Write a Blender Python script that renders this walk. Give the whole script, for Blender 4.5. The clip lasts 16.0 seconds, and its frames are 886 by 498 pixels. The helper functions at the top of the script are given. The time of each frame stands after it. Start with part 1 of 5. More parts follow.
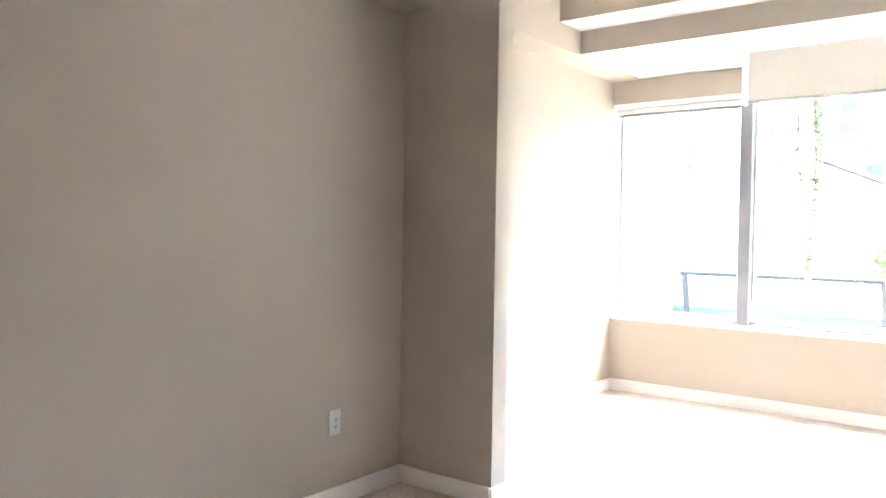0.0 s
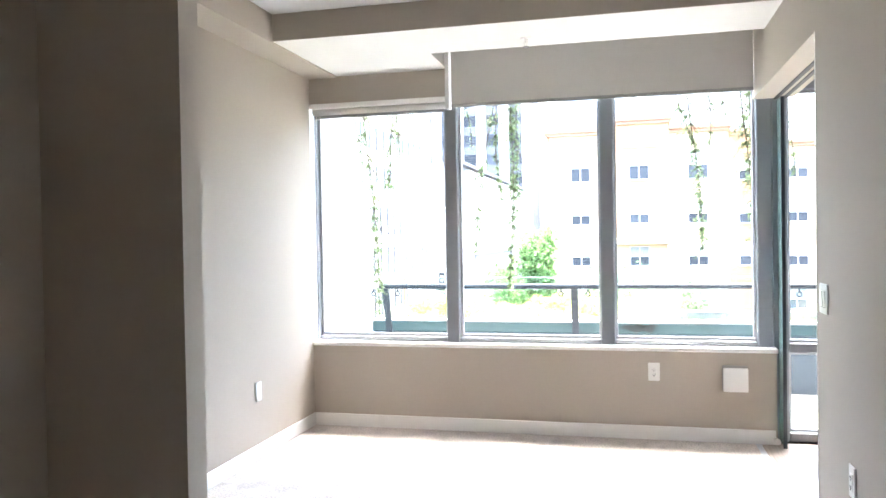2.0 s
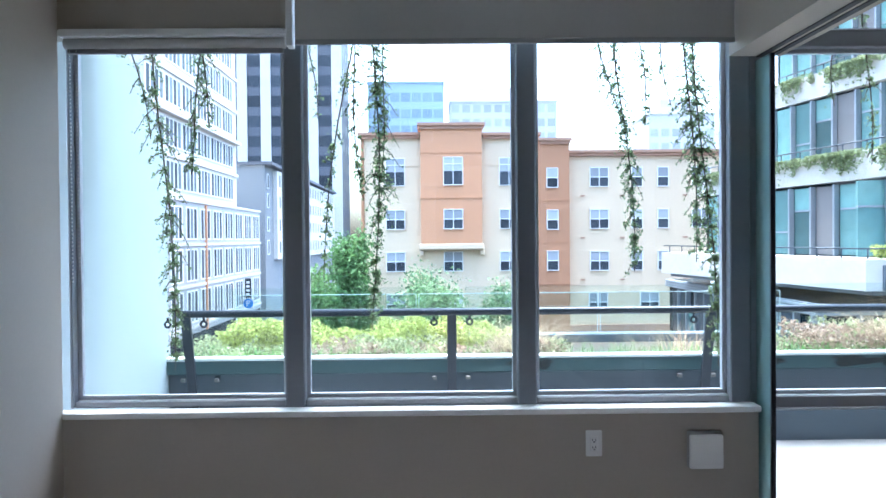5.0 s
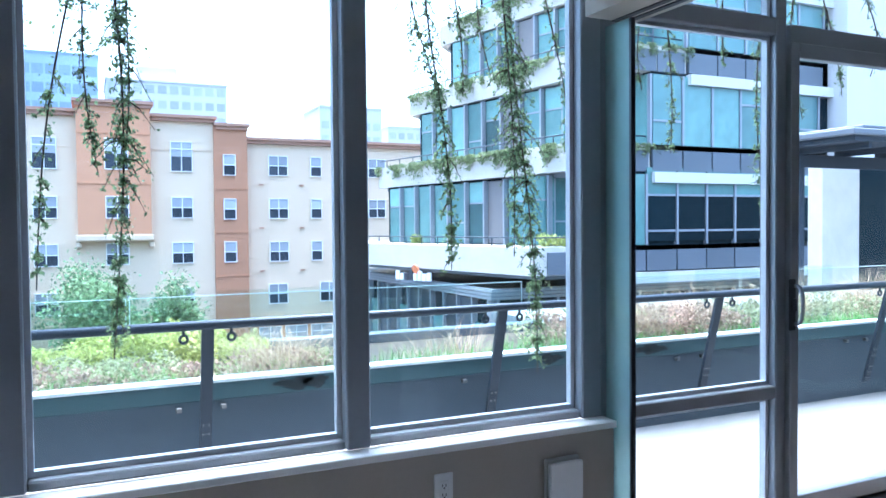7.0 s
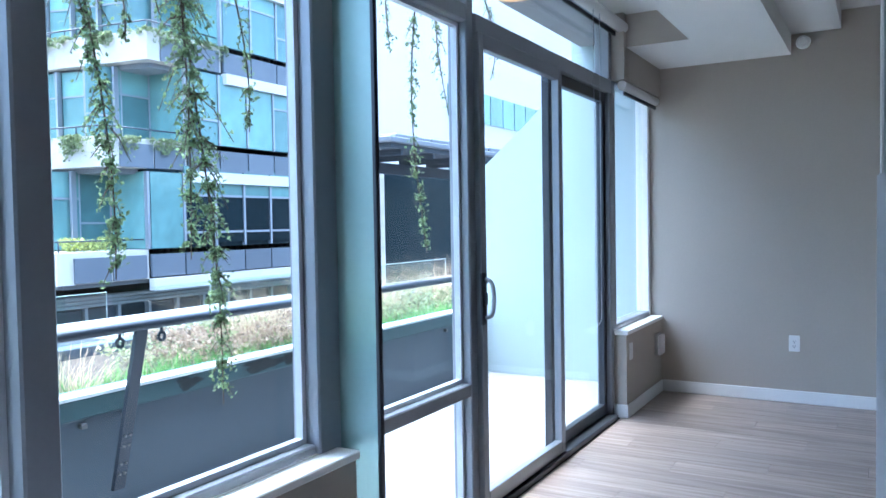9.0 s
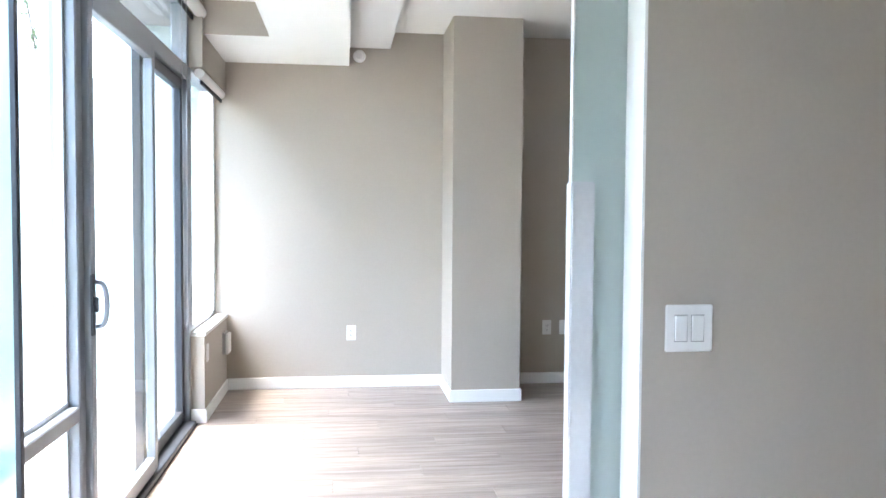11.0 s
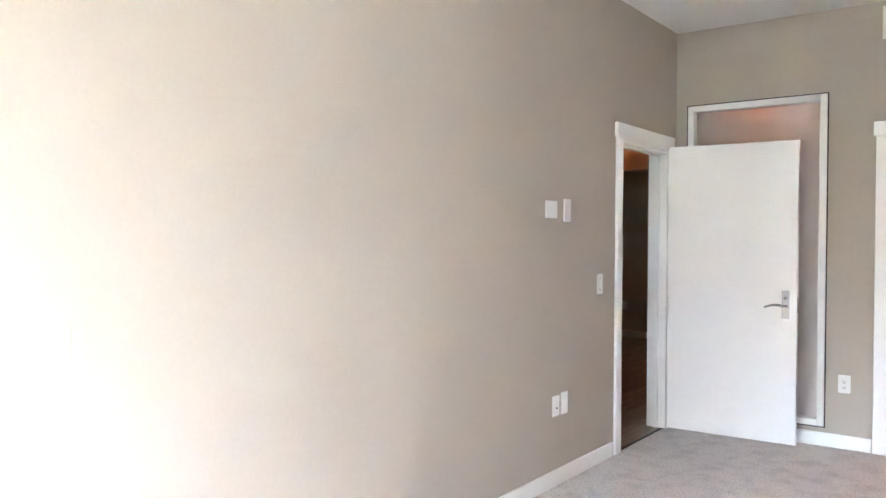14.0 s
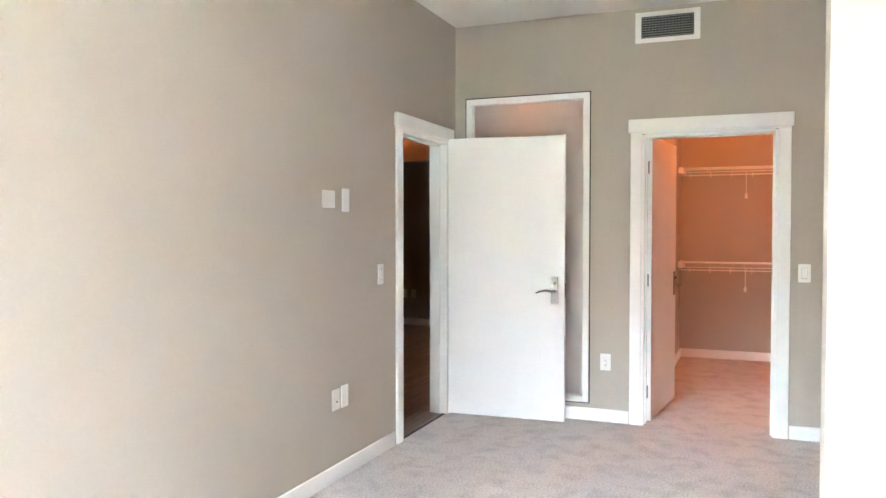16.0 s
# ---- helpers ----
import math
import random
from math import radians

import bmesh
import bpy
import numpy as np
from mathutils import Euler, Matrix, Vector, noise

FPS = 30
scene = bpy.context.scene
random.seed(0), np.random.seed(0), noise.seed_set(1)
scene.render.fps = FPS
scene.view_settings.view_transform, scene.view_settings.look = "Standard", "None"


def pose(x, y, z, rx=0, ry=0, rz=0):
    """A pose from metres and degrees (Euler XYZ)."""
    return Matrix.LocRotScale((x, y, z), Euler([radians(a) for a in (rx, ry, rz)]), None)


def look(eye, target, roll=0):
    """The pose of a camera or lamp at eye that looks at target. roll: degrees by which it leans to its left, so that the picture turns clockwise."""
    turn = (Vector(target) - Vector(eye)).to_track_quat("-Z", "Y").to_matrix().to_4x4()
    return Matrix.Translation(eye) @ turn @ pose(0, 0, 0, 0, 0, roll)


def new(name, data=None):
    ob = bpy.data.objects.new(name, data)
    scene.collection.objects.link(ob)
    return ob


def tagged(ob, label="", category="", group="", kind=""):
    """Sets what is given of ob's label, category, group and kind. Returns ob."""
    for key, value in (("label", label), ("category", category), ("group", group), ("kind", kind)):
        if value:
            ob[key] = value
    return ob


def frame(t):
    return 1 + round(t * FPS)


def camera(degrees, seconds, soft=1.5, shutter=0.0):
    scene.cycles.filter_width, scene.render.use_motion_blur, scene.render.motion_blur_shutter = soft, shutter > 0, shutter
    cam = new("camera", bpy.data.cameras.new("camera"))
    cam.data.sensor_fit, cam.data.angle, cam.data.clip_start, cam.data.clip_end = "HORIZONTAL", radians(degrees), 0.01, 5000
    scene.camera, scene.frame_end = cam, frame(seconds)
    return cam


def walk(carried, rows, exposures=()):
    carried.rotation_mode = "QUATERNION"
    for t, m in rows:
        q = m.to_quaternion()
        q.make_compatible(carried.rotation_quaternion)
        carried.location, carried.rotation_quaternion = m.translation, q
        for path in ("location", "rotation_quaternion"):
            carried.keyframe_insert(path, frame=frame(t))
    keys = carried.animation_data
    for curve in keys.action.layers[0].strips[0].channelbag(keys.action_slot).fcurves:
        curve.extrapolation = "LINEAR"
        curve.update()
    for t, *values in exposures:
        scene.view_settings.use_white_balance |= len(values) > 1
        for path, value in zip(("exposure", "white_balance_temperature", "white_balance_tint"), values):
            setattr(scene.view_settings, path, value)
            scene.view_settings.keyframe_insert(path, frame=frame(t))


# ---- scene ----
cam = camera(60.1, 16.0)
EXPOSURES = [(0.0, 6.7, 7000, 12), (0.5, 6.1, 7350, 10), (1.0, 5.8, 7450, 11), (1.5, 5.6, 7100, 11), (3.0, 4.55, 6100, 7), (5.3, 3.25, 5350, 5), (8.2, 3.2, 4900, 5), (10.3, 4.5, 5700, 6), (12.5, 6.2, 6700, 12), (14.0, 6.95, 6700, 12), (16.0, 7.18, 6850, 9)]
PATH = [
    (0, (-0.276, -5.877, 1.298), (-1.496, -4.293, 1.248), 0.9),
    (0.5, (-0.395, -5.79, 1.325), (-1.381, -4.05, 1.277), -0.2),
    (1, (-0.51, -5.656, 1.314), (-1.36, -3.845, 1.277), -0.4),
    (1.5, (-0.637, -5.466, 1.296), (-1.316, -3.585, 1.279), 0.02),
    (2, (-0.781, -5.237, 1.36), (-1.252, -3.294, 1.33), -0.94),
    (2.5, (-0.867, -4.955, 1.374), (-1.179, -2.981, 1.314), -0.9),
    (3, (-0.947, -4.675, 1.386), (-1.191, -2.691, 1.313), -0.15),
    (3.2, (-1.006, -4.534, 1.399), (-1.214, -2.547, 1.317), -0.02),
    (5.5, (-1.44, -3.23, 1.387), (-1.264, -1.237, 1.377), -0.6),
    (6, (-1.558, -2.971, 1.393), (-1.143, -1.014, 1.386), -0.6),
    (6.5, (-1.691, -2.715, 1.4), (-1.02, -0.831, 1.362), -0.8),
    (7, (-1.779, -2.488, 1.4), (-0.935, -0.676, 1.341), -0.5),
    (7.5, (-1.834, -2.221, 1.397), (-0.746, -0.544, 1.341), 0.3),
    (8, (-1.906, -1.98, 1.397), (-0.556, -0.505, 1.345), -0.4),
    (8.2, (-1.928, -1.896, 1.378), (-0.486, -0.511, 1.329), -0.9),
    (10.3, (-1.915, -1.043, 1.371), (0.068, -0.797, 1.272), 0.7),
    (10.5, (-1.908, -1.003, 1.375), (0.086, -0.89, 1.277), 0.5),
    (11, (-1.914, -0.91, 1.372), (0.068, -1.167, 1.288), 0.4),
    (11.5, (-1.929, -0.833, 1.364), (-0.036, -1.477, 1.308), -0.0),
    (12, (-1.935, -0.787, 1.358), (-0.193, -1.769, 1.32), -0.0),
    (12.5, (-2.006, -0.73, 1.37), (-0.413, -1.939, 1.338), 0.2),
    (13, (-2.021, -0.765, 1.38), (-0.556, -2.127, 1.351), 0.4),
    (13.5, (-2.056, -0.799, 1.388), (-0.718, -2.286, 1.359), 0.4),
    (14, (-2.066, -0.828, 1.391), (-0.863, -2.426, 1.36), 0.3),
    (14.5, (-2.079, -0.847, 1.389), (-1.022, -2.545, 1.352), 0.3),
    (15, (-2.079, -0.876, 1.389), (-1.159, -2.651, 1.342), 0.4),
    (15.5, (-2.082, -0.911, 1.388), (-1.273, -2.739, 1.34), 0.2),
    (16, (-2.11, -0.966, 1.392), (-1.364, -2.821, 1.337), -0.0),
]
walk(cam, [(t, look(eye, target, roll)) for t, eye, target, roll in PATH],
     exposures=EXPOSURES)

# ---- light and exposure ----
world = bpy.data.worlds.new("sky")
scene.world = world
world.use_nodes = True
wn = world.node_tree.nodes
sky = wn.new("ShaderNodeTexSky")
sky.sky_type = "NISHITA"
sky.sun_disc = False
sky.sun_elevation, sky.sun_rotation = radians(80), radians(0)
sky.air_density, sky.dust_density, sky.ozone_density = 1.0, 6.0, 1.0
wn["Background"].inputs["Strength"].default_value = 0.15
world.node_tree.links.new(sky.outputs["Color"], wn["Background"].inputs["Color"])
sun_data = bpy.data.lights.new("sun", "SUN")
sun_data.energy, sun_data.angle, sun_data.color = 0.55, radians(40), (1.0, 0.965, 0.92)
sun = new("sun", sun_data)
# a high veiled sun over the court, softened by thin cloud
sun.matrix_world = look((0, 17.4, 98.5), (0, 0, 0))


def lamp(name, x, y, z, watts, color, size=0.12):
    d = bpy.data.lights.new(name, "POINT")
    d.energy, d.color, d.shadow_soft_size = watts, color, size
    o = new(name, d)
    o.location = (x, y, z)
    return o


WARM = (1.0, 0.28, 0.075)
lamp("closet_bulb", -2.05, -8.0, 2.6, 0.31, WARM)
lamp("hall_bulb", 1.9, -9.3, 2.78, 0.05, WARM, 0.04)
lamp("pane_room_bulb", -0.15, -7.9, 2.75, 0.05, WARM)


# ---- materials ----
def mat(name, color, rough=0.6, metal=0.0, vary=0.06, scale=3.0, fine=60.0, bump=0.0, bscale=120.0, perobj=0.0, spec=0.5):
    """A plain surface with two scales of tone and a fine relief."""
    m = bpy.data.materials.new(name)
    m.use_nodes = True
    nt = m.node_tree
    n, lk = nt.nodes, nt.links.new
    p = n["Principled BSDF"]
    p.inputs["Roughness"].default_value, p.inputs["Metallic"].default_value = rough, metal
    p.inputs["Specular IOR Level"].default_value = spec
    tc = n.new("ShaderNodeTexCoord")
    a, b = n.new("ShaderNodeTexNoise"), n.new("ShaderNodeTexNoise")
    a.inputs["Scale"].default_value, b.inputs["Scale"].default_value = scale, fine
    a.inputs["Detail"].default_value = 4
    lk(tc.outputs["Object"], a.inputs["Vector"]), lk(tc.outputs["Object"], b.inputs["Vector"])
    add = n.new("ShaderNodeMath"); add.operation = "ADD"
    lk(a.outputs["Fac"], add.inputs[0]), lk(b.outputs["Fac"], add.inputs[1])
    src = add.outputs[0]
    if perobj:
        oi = n.new("ShaderNodeObjectInfo")
        mu = n.new("ShaderNodeMath"); mu.operation = "MULTIPLY_ADD"
        mu.inputs[1].default_value = perobj / max(vary, 0.001)
        lk(oi.outputs["Random"], mu.inputs[0]), lk(src, mu.inputs[2])
        src = mu.outputs[0]
    mr = n.new("ShaderNodeMapRange")
    mr.clamp = False
    mr.inputs["From Min"].default_value, mr.inputs["From Max"].default_value = 0.5, 1.5
    mr.inputs["To Min"].default_value, mr.inputs["To Max"].default_value = 1 - vary, 1 + vary
    lk(src, mr.inputs["Value"])
    mix = n.new("ShaderNodeVectorMath"); mix.operation = "SCALE"
    mix.inputs[0].default_value = color
    lk(mr.outputs[0], mix.inputs["Scale"])
    lk(mix.outputs[0], p.inputs["Base Color"])
    if bump:
        c, bp = n.new("ShaderNodeTexNoise"), n.new("ShaderNodeBump")
        c.inputs["Scale"].default_value, c.inputs["Detail"].default_value = bscale, 3
        bp.inputs["Strength"].default_value, bp.inputs["Distance"].default_value = bump, 0.01
        lk(tc.outputs["Object"], c.inputs["Vector"]), lk(c.outputs["Fac"], bp.inputs["Height"]), lk(bp.outputs[0], p.inputs["Normal"])
    return m


def glass(name, tint, gloss=0.06, rough=0.0):
    """Clear pane: light goes straight through, with a Fresnel gloss."""
    m = bpy.data.materials.new(name)
    m.use_nodes = True
    n, lk = m.node_tree.nodes, m.node_tree.links.new
    n.remove(n["Principled BSDF"])
    t, g, mx, f, pw, mu = (n.new(k) for k in ("ShaderNodeBsdfTransparent", "ShaderNodeBsdfGlossy", "ShaderNodeMixShader", "ShaderNodeLayerWeight", "ShaderNodeMath", "ShaderNodeMath"))
    t.inputs["Color"].default_value = (*tint, 1)
    g.inputs["Roughness"].default_value = rough
    f.inputs["Blend"].default_value = 0.5
    pw.operation, mu.operation = "POWER", "MULTIPLY_ADD"
    pw.inputs[1].default_value = 5
    mu.inputs[1].default_value, mu.inputs[2].default_value = 0.5, gloss * 0.5
    lk(f.outputs["Facing"], pw.inputs[0]), lk(pw.outputs[0], mu.inputs[0]), lk(mu.outputs[0], mx.inputs["Fac"]), lk(t.outputs[0], mx.inputs[1]), lk(g.outputs[0], mx.inputs[2])
    lk(mx.outputs[0], n["Material Output"].inputs["Surface"])
    return m


M_WALL = mat("taupe_wall_paint", (0.45, 0.4, 0.335), 0.75, vary=0.03, scale=1.2, bump=0.12, bscale=350)
M_CEIL = mat("white_ceiling_paint", (0.78, 0.77, 0.74), 0.9, vary=0.02, bump=0.1, bscale=300)
M_TRIM = mat("white_trim_paint", (0.86, 0.85, 0.82), 0.4, vary=0.02)
M_DOOR = mat("white_door_paint", (0.86, 0.85, 0.83), 0.45, vary=0.02, bump=0.03, bscale=200)
M_PLATE = mat("white_plastic", (0.82, 0.81, 0.79), 0.35, vary=0.01)
M_SLOT = mat("dark_slot", (0.03, 0.03, 0.03), 0.6)
M_FRAME = mat("grey_aluminium", (0.28, 0.295, 0.32), 0.42, 0.4, vary=0.04)
# lighter than the frame: the bright edge highlight is in this colour
M_BEAD = mat("pale_aluminium_bead", (0.6, 0.62, 0.66), 0.4, 0.2, vary=0.03)
M_DARKFRAME = mat("dark_aluminium", (0.05, 0.055, 0.065), 0.4, 0.5, vary=0.04)
M_STEEL = mat("brushed_steel", (0.24, 0.235, 0.23), 0.35, 1.0, vary=0.05)
M_GLASS = glass("window_glass", (0.95, 0.98, 0.98))
M_BLIND = mat("roller_blind_fabric", (0.62, 0.6, 0.56), 0.9, vary=0.03, bump=0.2, bscale=700)
M_GASKET = mat("black_gasket", (0.015, 0.015, 0.018), 0.6)


def carpet():
    """Cut pile: tufts of mixed tone, with soft trodden patches."""
    m = mat("beige_carpet", (0.8, 0.725, 0.68), 1.0, vary=0.07, scale=2.2, fine=260, bump=1.0, bscale=170, spec=0.1)
    n, lk = m.node_tree.nodes, m.node_tree.links.new
    p = n["Principled BSDF"]
    src = p.inputs["Base Color"].links[0].from_socket
    tc = n.new("ShaderNodeTexCoord")
    for scale, detail, bend, lo, hi, dark in ((7.0, 7, 0.4, 0.47, 0.66, 0.84), (85.0, 4, 0.0, 0.42, 0.62, 0.74)):
        no, mr, mu = n.new("ShaderNodeTexNoise"), n.new("ShaderNodeMapRange"), n.new("ShaderNodeVectorMath")
        no.inputs["Scale"].default_value, no.inputs["Detail"].default_value, no.inputs["Distortion"].default_value = scale, detail, bend
        mr.inputs["From Min"].default_value, mr.inputs["From Max"].default_value = lo, hi
        mr.inputs["To Min"].default_value, mr.inputs["To Max"].default_value = 1.0, dark
        mu.operation = "SCALE"
        lk(tc.outputs["Object"], no.inputs["Vector"]), lk(no.outputs["Fac"], mr.inputs["Value"])
        lk(src, mu.inputs[0]), lk(mr.outputs[0], mu.inputs["Scale"])
        src = mu.outputs[0]
    lk(src, p.inputs["Base Color"])
    return m


M_CARPET = carpet()


def wood(name, c0, c1, perobj=0.25):
    """Plank wood with grain along the local y axis."""
    m = bpy.data.materials.new(name)
    m.use_nodes = True
    n, lk = m.node_tree.nodes, m.node_tree.links.new
    p = n["Principled BSDF"]
    p.inputs["Roughness"].default_value = 0.36
    tc, mp, oi, no, cr = (n.new(k) for k in ("ShaderNodeTexCoord", "ShaderNodeMapping", "ShaderNodeObjectInfo", "ShaderNodeTexNoise", "ShaderNodeValToRGB"))
    mp.inputs["Scale"].default_value = (34, 1.6, 10)
    ad = n.new("ShaderNodeVectorMath"); ad.operation = "ADD"
    sc = n.new("ShaderNodeVectorMath"); sc.operation = "SCALE"
    sc.inputs[0].default_value = (31, 17, 5)
    lk(oi.outputs["Random"], sc.inputs["Scale"])
    lk(tc.outputs["Object"], ad.inputs[0]), lk(sc.outputs[0], ad.inputs[1]), lk(ad.outputs[0], mp.inputs["Vector"]), lk(mp.outputs[0], no.inputs["Vector"])
    no.inputs["Scale"].default_value, no.inputs["Detail"].default_value, no.inputs["Roughness"].default_value = 1.0, 6, 0.65
    cr.color_ramp.elements[0].position, cr.color_ramp.elements[1].position = 0.32, 0.68
    cr.color_ramp.elements[0].color, cr.color_ramp.elements[1].color = (*c0, 1), (*c1, 1)
    lk(no.outputs["Fac"], cr.inputs["Fac"])
    mr = n.new("ShaderNodeMapRange")
    mr.inputs["To Min"].default_value, mr.inputs["To Max"].default_value = 1 - perobj, 1 + perobj
    lk(oi.outputs["Random"], mr.inputs["Value"])
    s2 = n.new("ShaderNodeVectorMath"); s2.operation = "SCALE"
    lk(cr.outputs["Color"], s2.inputs[0]), lk(mr.outputs[0], s2.inputs["Scale"]), lk(s2.outputs[0], p.inputs["Base Color"])
    bp = n.new("ShaderNodeBump"); bp.inputs["Strength"].default_value, bp.inputs["Distance"].default_value = 0.15, 0.004
    lk(no.outputs["Fac"], bp.inputs["Height"]), lk(bp.outputs[0], p.inputs["Normal"])
    return m


M_WOOD = wood("oak_laminate", (0.2, 0.152, 0.12), (0.46, 0.375, 0.315), 0.13)


# ---- mesh helpers ----
def bx(bm, x0, x1, y0, y1, z0, z1):
    """A box between two corners, added to bm."""
    v = [bm.verts.new((x, y, z)) for x in (x0, x1) for y in (y0, y1) for z in (z0, z1)]
    fs = [bm.faces.new([v[i] for i in q]) for q in ((0, 1, 3, 2), (4, 6, 7, 5), (0, 4, 5, 1), (2, 3, 7, 6), (0, 2, 6, 4), (1, 5, 7, 3))]
    return v, fs


def boxes(*rows, bevel=0.0, seg=2):
    bm = bmesh.new()
    for r in rows:
        bx(bm, *r)
    bmesh.ops.recalc_face_normals(bm, faces=bm.faces)
    if bevel:
        bmesh.ops.bevel(bm, geom=list(bm.edges), offset=bevel, segments=seg, affect="EDGES", clamp_overlap=True)
    return bm


def tube(bm, p, q, r0, r1=None, n=8, caps=True):
    """A round bar from p to q, tapered from r0 to r1."""
    r1 = r0 if r1 is None else r1
    p, q = Vector(p), Vector(q)
    turn = (q - p).to_track_quat("Z", "Y").to_matrix()
    a = [bm.verts.new(p + turn @ Vector((r0 * math.cos(2 * math.pi * i / n), r0 * math.sin(2 * math.pi * i / n), 0))) for i in range(n)]
    b = [bm.verts.new(q + turn @ Vector((r1 * math.cos(2 * math.pi * i / n), r1 * math.sin(2 * math.pi * i / n), 0))) for i in range(n)]
    for i in range(n):
        f = bm.faces.new((a[i], a[(i + 1) % n], b[(i + 1) % n], b[i]))
        f.smooth = True
    if caps:
        bm.faces.new(a[::-1]), bm.faces.new(b)


def part(name, bm, material, parent=None, label=""):
    me = bpy.data.meshes.new(name)
    bm.to_mesh(me)
    bm.free()
    me.materials.append(material)
    ob = new(name, me)
    if parent:
        ob.parent = parent
    if label:
        ob["label"] = label
    return ob


def empty(name, loc, label, category, group="", kind="", rz=0.0):
    ob = new(name)
    ob.empty_display_size = 0.1
    ob.matrix_world = pose(*loc, 0, 0, rz)
    return tagged(ob, label, category, group, kind)


def setting(name, bm, material, label, category):
    return tagged(part(name, bm, material), label, category, kind="structure")


# ---- structure ----
H = 2.92           # bedroom ceiling
HL = 2.83          # living room ceiling
XW, XE = -3.04, 4.23
YS = -6.475          # south wall of the bedroom
YF = 0.1           # window frame plane
setting("floor_bedroom", boxes((-3.2, 0.0, YS - 3.2, 0.02, -0.2, 0.0)), M_CARPET, "beige mottled cut-pile carpet in the bedroom and closet", "floor")
setting("floor_living_base", boxes((0.0, 4.4, -11.2, 0.2, -0.2, -0.006)), M_GASKET, "dark underlay beneath the laminate planks", "floor")
setting("wall_north_low", boxes((XW - 0.15, 0.13, 0.0, 0.2, 0, 0.585)), M_WALL, "taupe painted low wall under the bedroom window", "wall")
setting("wall_north_low_living", boxes((3.26, XE, 0.0, 0.2, 0, 0.575)), M_WALL, "taupe painted low wall under the living room side window", "wall")
setting("wall_north_head", boxes((XW - 0.15, -2.0, 0.0, 0.2, 2.345, 2.95), (3.3, XE, 0.0, 0.2, 2.33, 2.95), (-2.0, 3.3, 0.08, 0.2, 2.75, 2.95)), M_WALL, "taupe painted wall strip above the windows", "wall")
setting("wall_west", boxes((XW - 0.15, XW, -2.78, 0.0, 0, H)), M_WALL, "taupe painted side wall beside the bedroom window", "wall")
setting("wall_fin", boxes((XW - 0.15, -2.262, -2.90, -2.78, 0, H)), M_WALL, "taupe painted wall fin standing out into the bedroom", "wall")
setting("wall_west_south", boxes((-3.04, -2.83, YS, -2.90, 0, H)), M_WALL, "taupe painted wall with one outlet", "wall")
setting("wall_bulkhead_west", boxes((-2.83, -2.66, YS, -2.90, 2.39, H)), M_WALL, "taupe painted bulkhead along the top of the wall", "wall")
setting("wall_bulkhead_window", boxes((XW, -2.82, -2.78, 0.0, 2.53, H)), M_WALL, "taupe painted bulkhead along the top of the window side wall", "wall")
DY0, DY1, DZ = -6.31, -5.45, 2.02      # doorway in the east wall
setting("wall_east", boxes((0, 0.12, DY1, -1.685, 0, H), (0, 0.12, DY0, DY1, DZ, H), (0, 0.12, YS, DY0, 0, H)), M_WALL, "taupe painted wall with switches and outlets", "wall")
setting("wall_header", boxes((0, 0.24, -1.685, 0.0, 2.21, H)), M_WALL, "taupe painted header over the wide opening", "wall")
CX0, CX1, CZ = -2.27, -1.40, 2.04      # closet doorway in the south wall
PX0, PX1, PZ0, PZ1 = -1.03, -0.09, 0.13, 2.365
setting("wall_south", boxes((-3.04, CX0, YS - 0.12, YS, 0, H), (CX0, CX1, YS - 0.12, YS, CZ, H), (CX1, PX0, YS - 0.12, YS, 0, H),
        (PX0, PX1, YS - 0.12, YS, 0, PZ0), (PX0, PX1, YS - 0.12, YS, PZ1, H), (PX1, 0.12, YS - 0.12, YS, 0, H)), M_WALL, "taupe painted wall with the closet doorway", "wall")
setting("wall_closet_back", boxes((-3.1, -1.28, -9.75, -9.6, 0, H)), M_WALL, "taupe painted back wall of the closet", "wall")
setting("wall_closet_west", boxes((-3.2, -3.05, -9.6, YS - 0.12, 0, H)), M_WALL, "taupe painted side wall of the closet", "wall")
setting("wall_closet_east", boxes((-1.4, -1.28, -9.6, YS - 0.12, 0, H)), M_WALL, "taupe painted side wall of the closet", "wall")
setting("wall_pane_room", boxes((-1.28, 0.1, -8.35, -8.2, 0, H)), M_WALL, "taupe painted wall behind the frosted pane", "wall")
setting("wall_living_east", boxes((XE, XE + 0.15, -11.2, 0.2, 0, H)), M_WALL, "taupe painted living room wall with one outlet", "wall")
setting("wall_column", boxes((3.65, XE, -2.215, -1.70, 0, HL)), M_WALL, "taupe painted square pillar against the wall", "wall")
setting("wall_living_south", boxes((0, XE, -11.2, -11.0, 0, H)), M_WALL, "taupe painted far wall of the hall", "wall")
# unseen wall, added to keep window light out of the hall
setting("wall_unseen_closure", boxes((0.12, XE, -5.4, -5.25, 0, H)), M_WALL, "unseen taupe wall added to close the living room and darken the hall", "wall")
setting("wall_hall_west", boxes((0, 0.12, -11.0, YS, 0, H)), M_WALL, "taupe painted hall wall", "wall")
setting("wall_hall_header", boxes((0.12, XE, -9.6, -9.45, 2.2, H)), M_WALL, "taupe painted header across the hall", "wall")
setting("ceiling_bedroom", boxes((-3.2, 0.0, -9.8, 0.0, H, H + 0.2)), M_CEIL, "flat white painted bedroom ceiling", "ceiling")
setting("ceiling_living", boxes((0.12, 4.4, -11.2, 0.0, HL, H + 0.2)), M_CEIL, "flat white painted living room ceiling", "ceiling")
Z2, Z1, Y2, Y1 = 2.54, 2.70, -1.03, -1.33
Z2L, Y2L, Y1L = 2.556, -0.95, -1.275      # the same steps in the living room
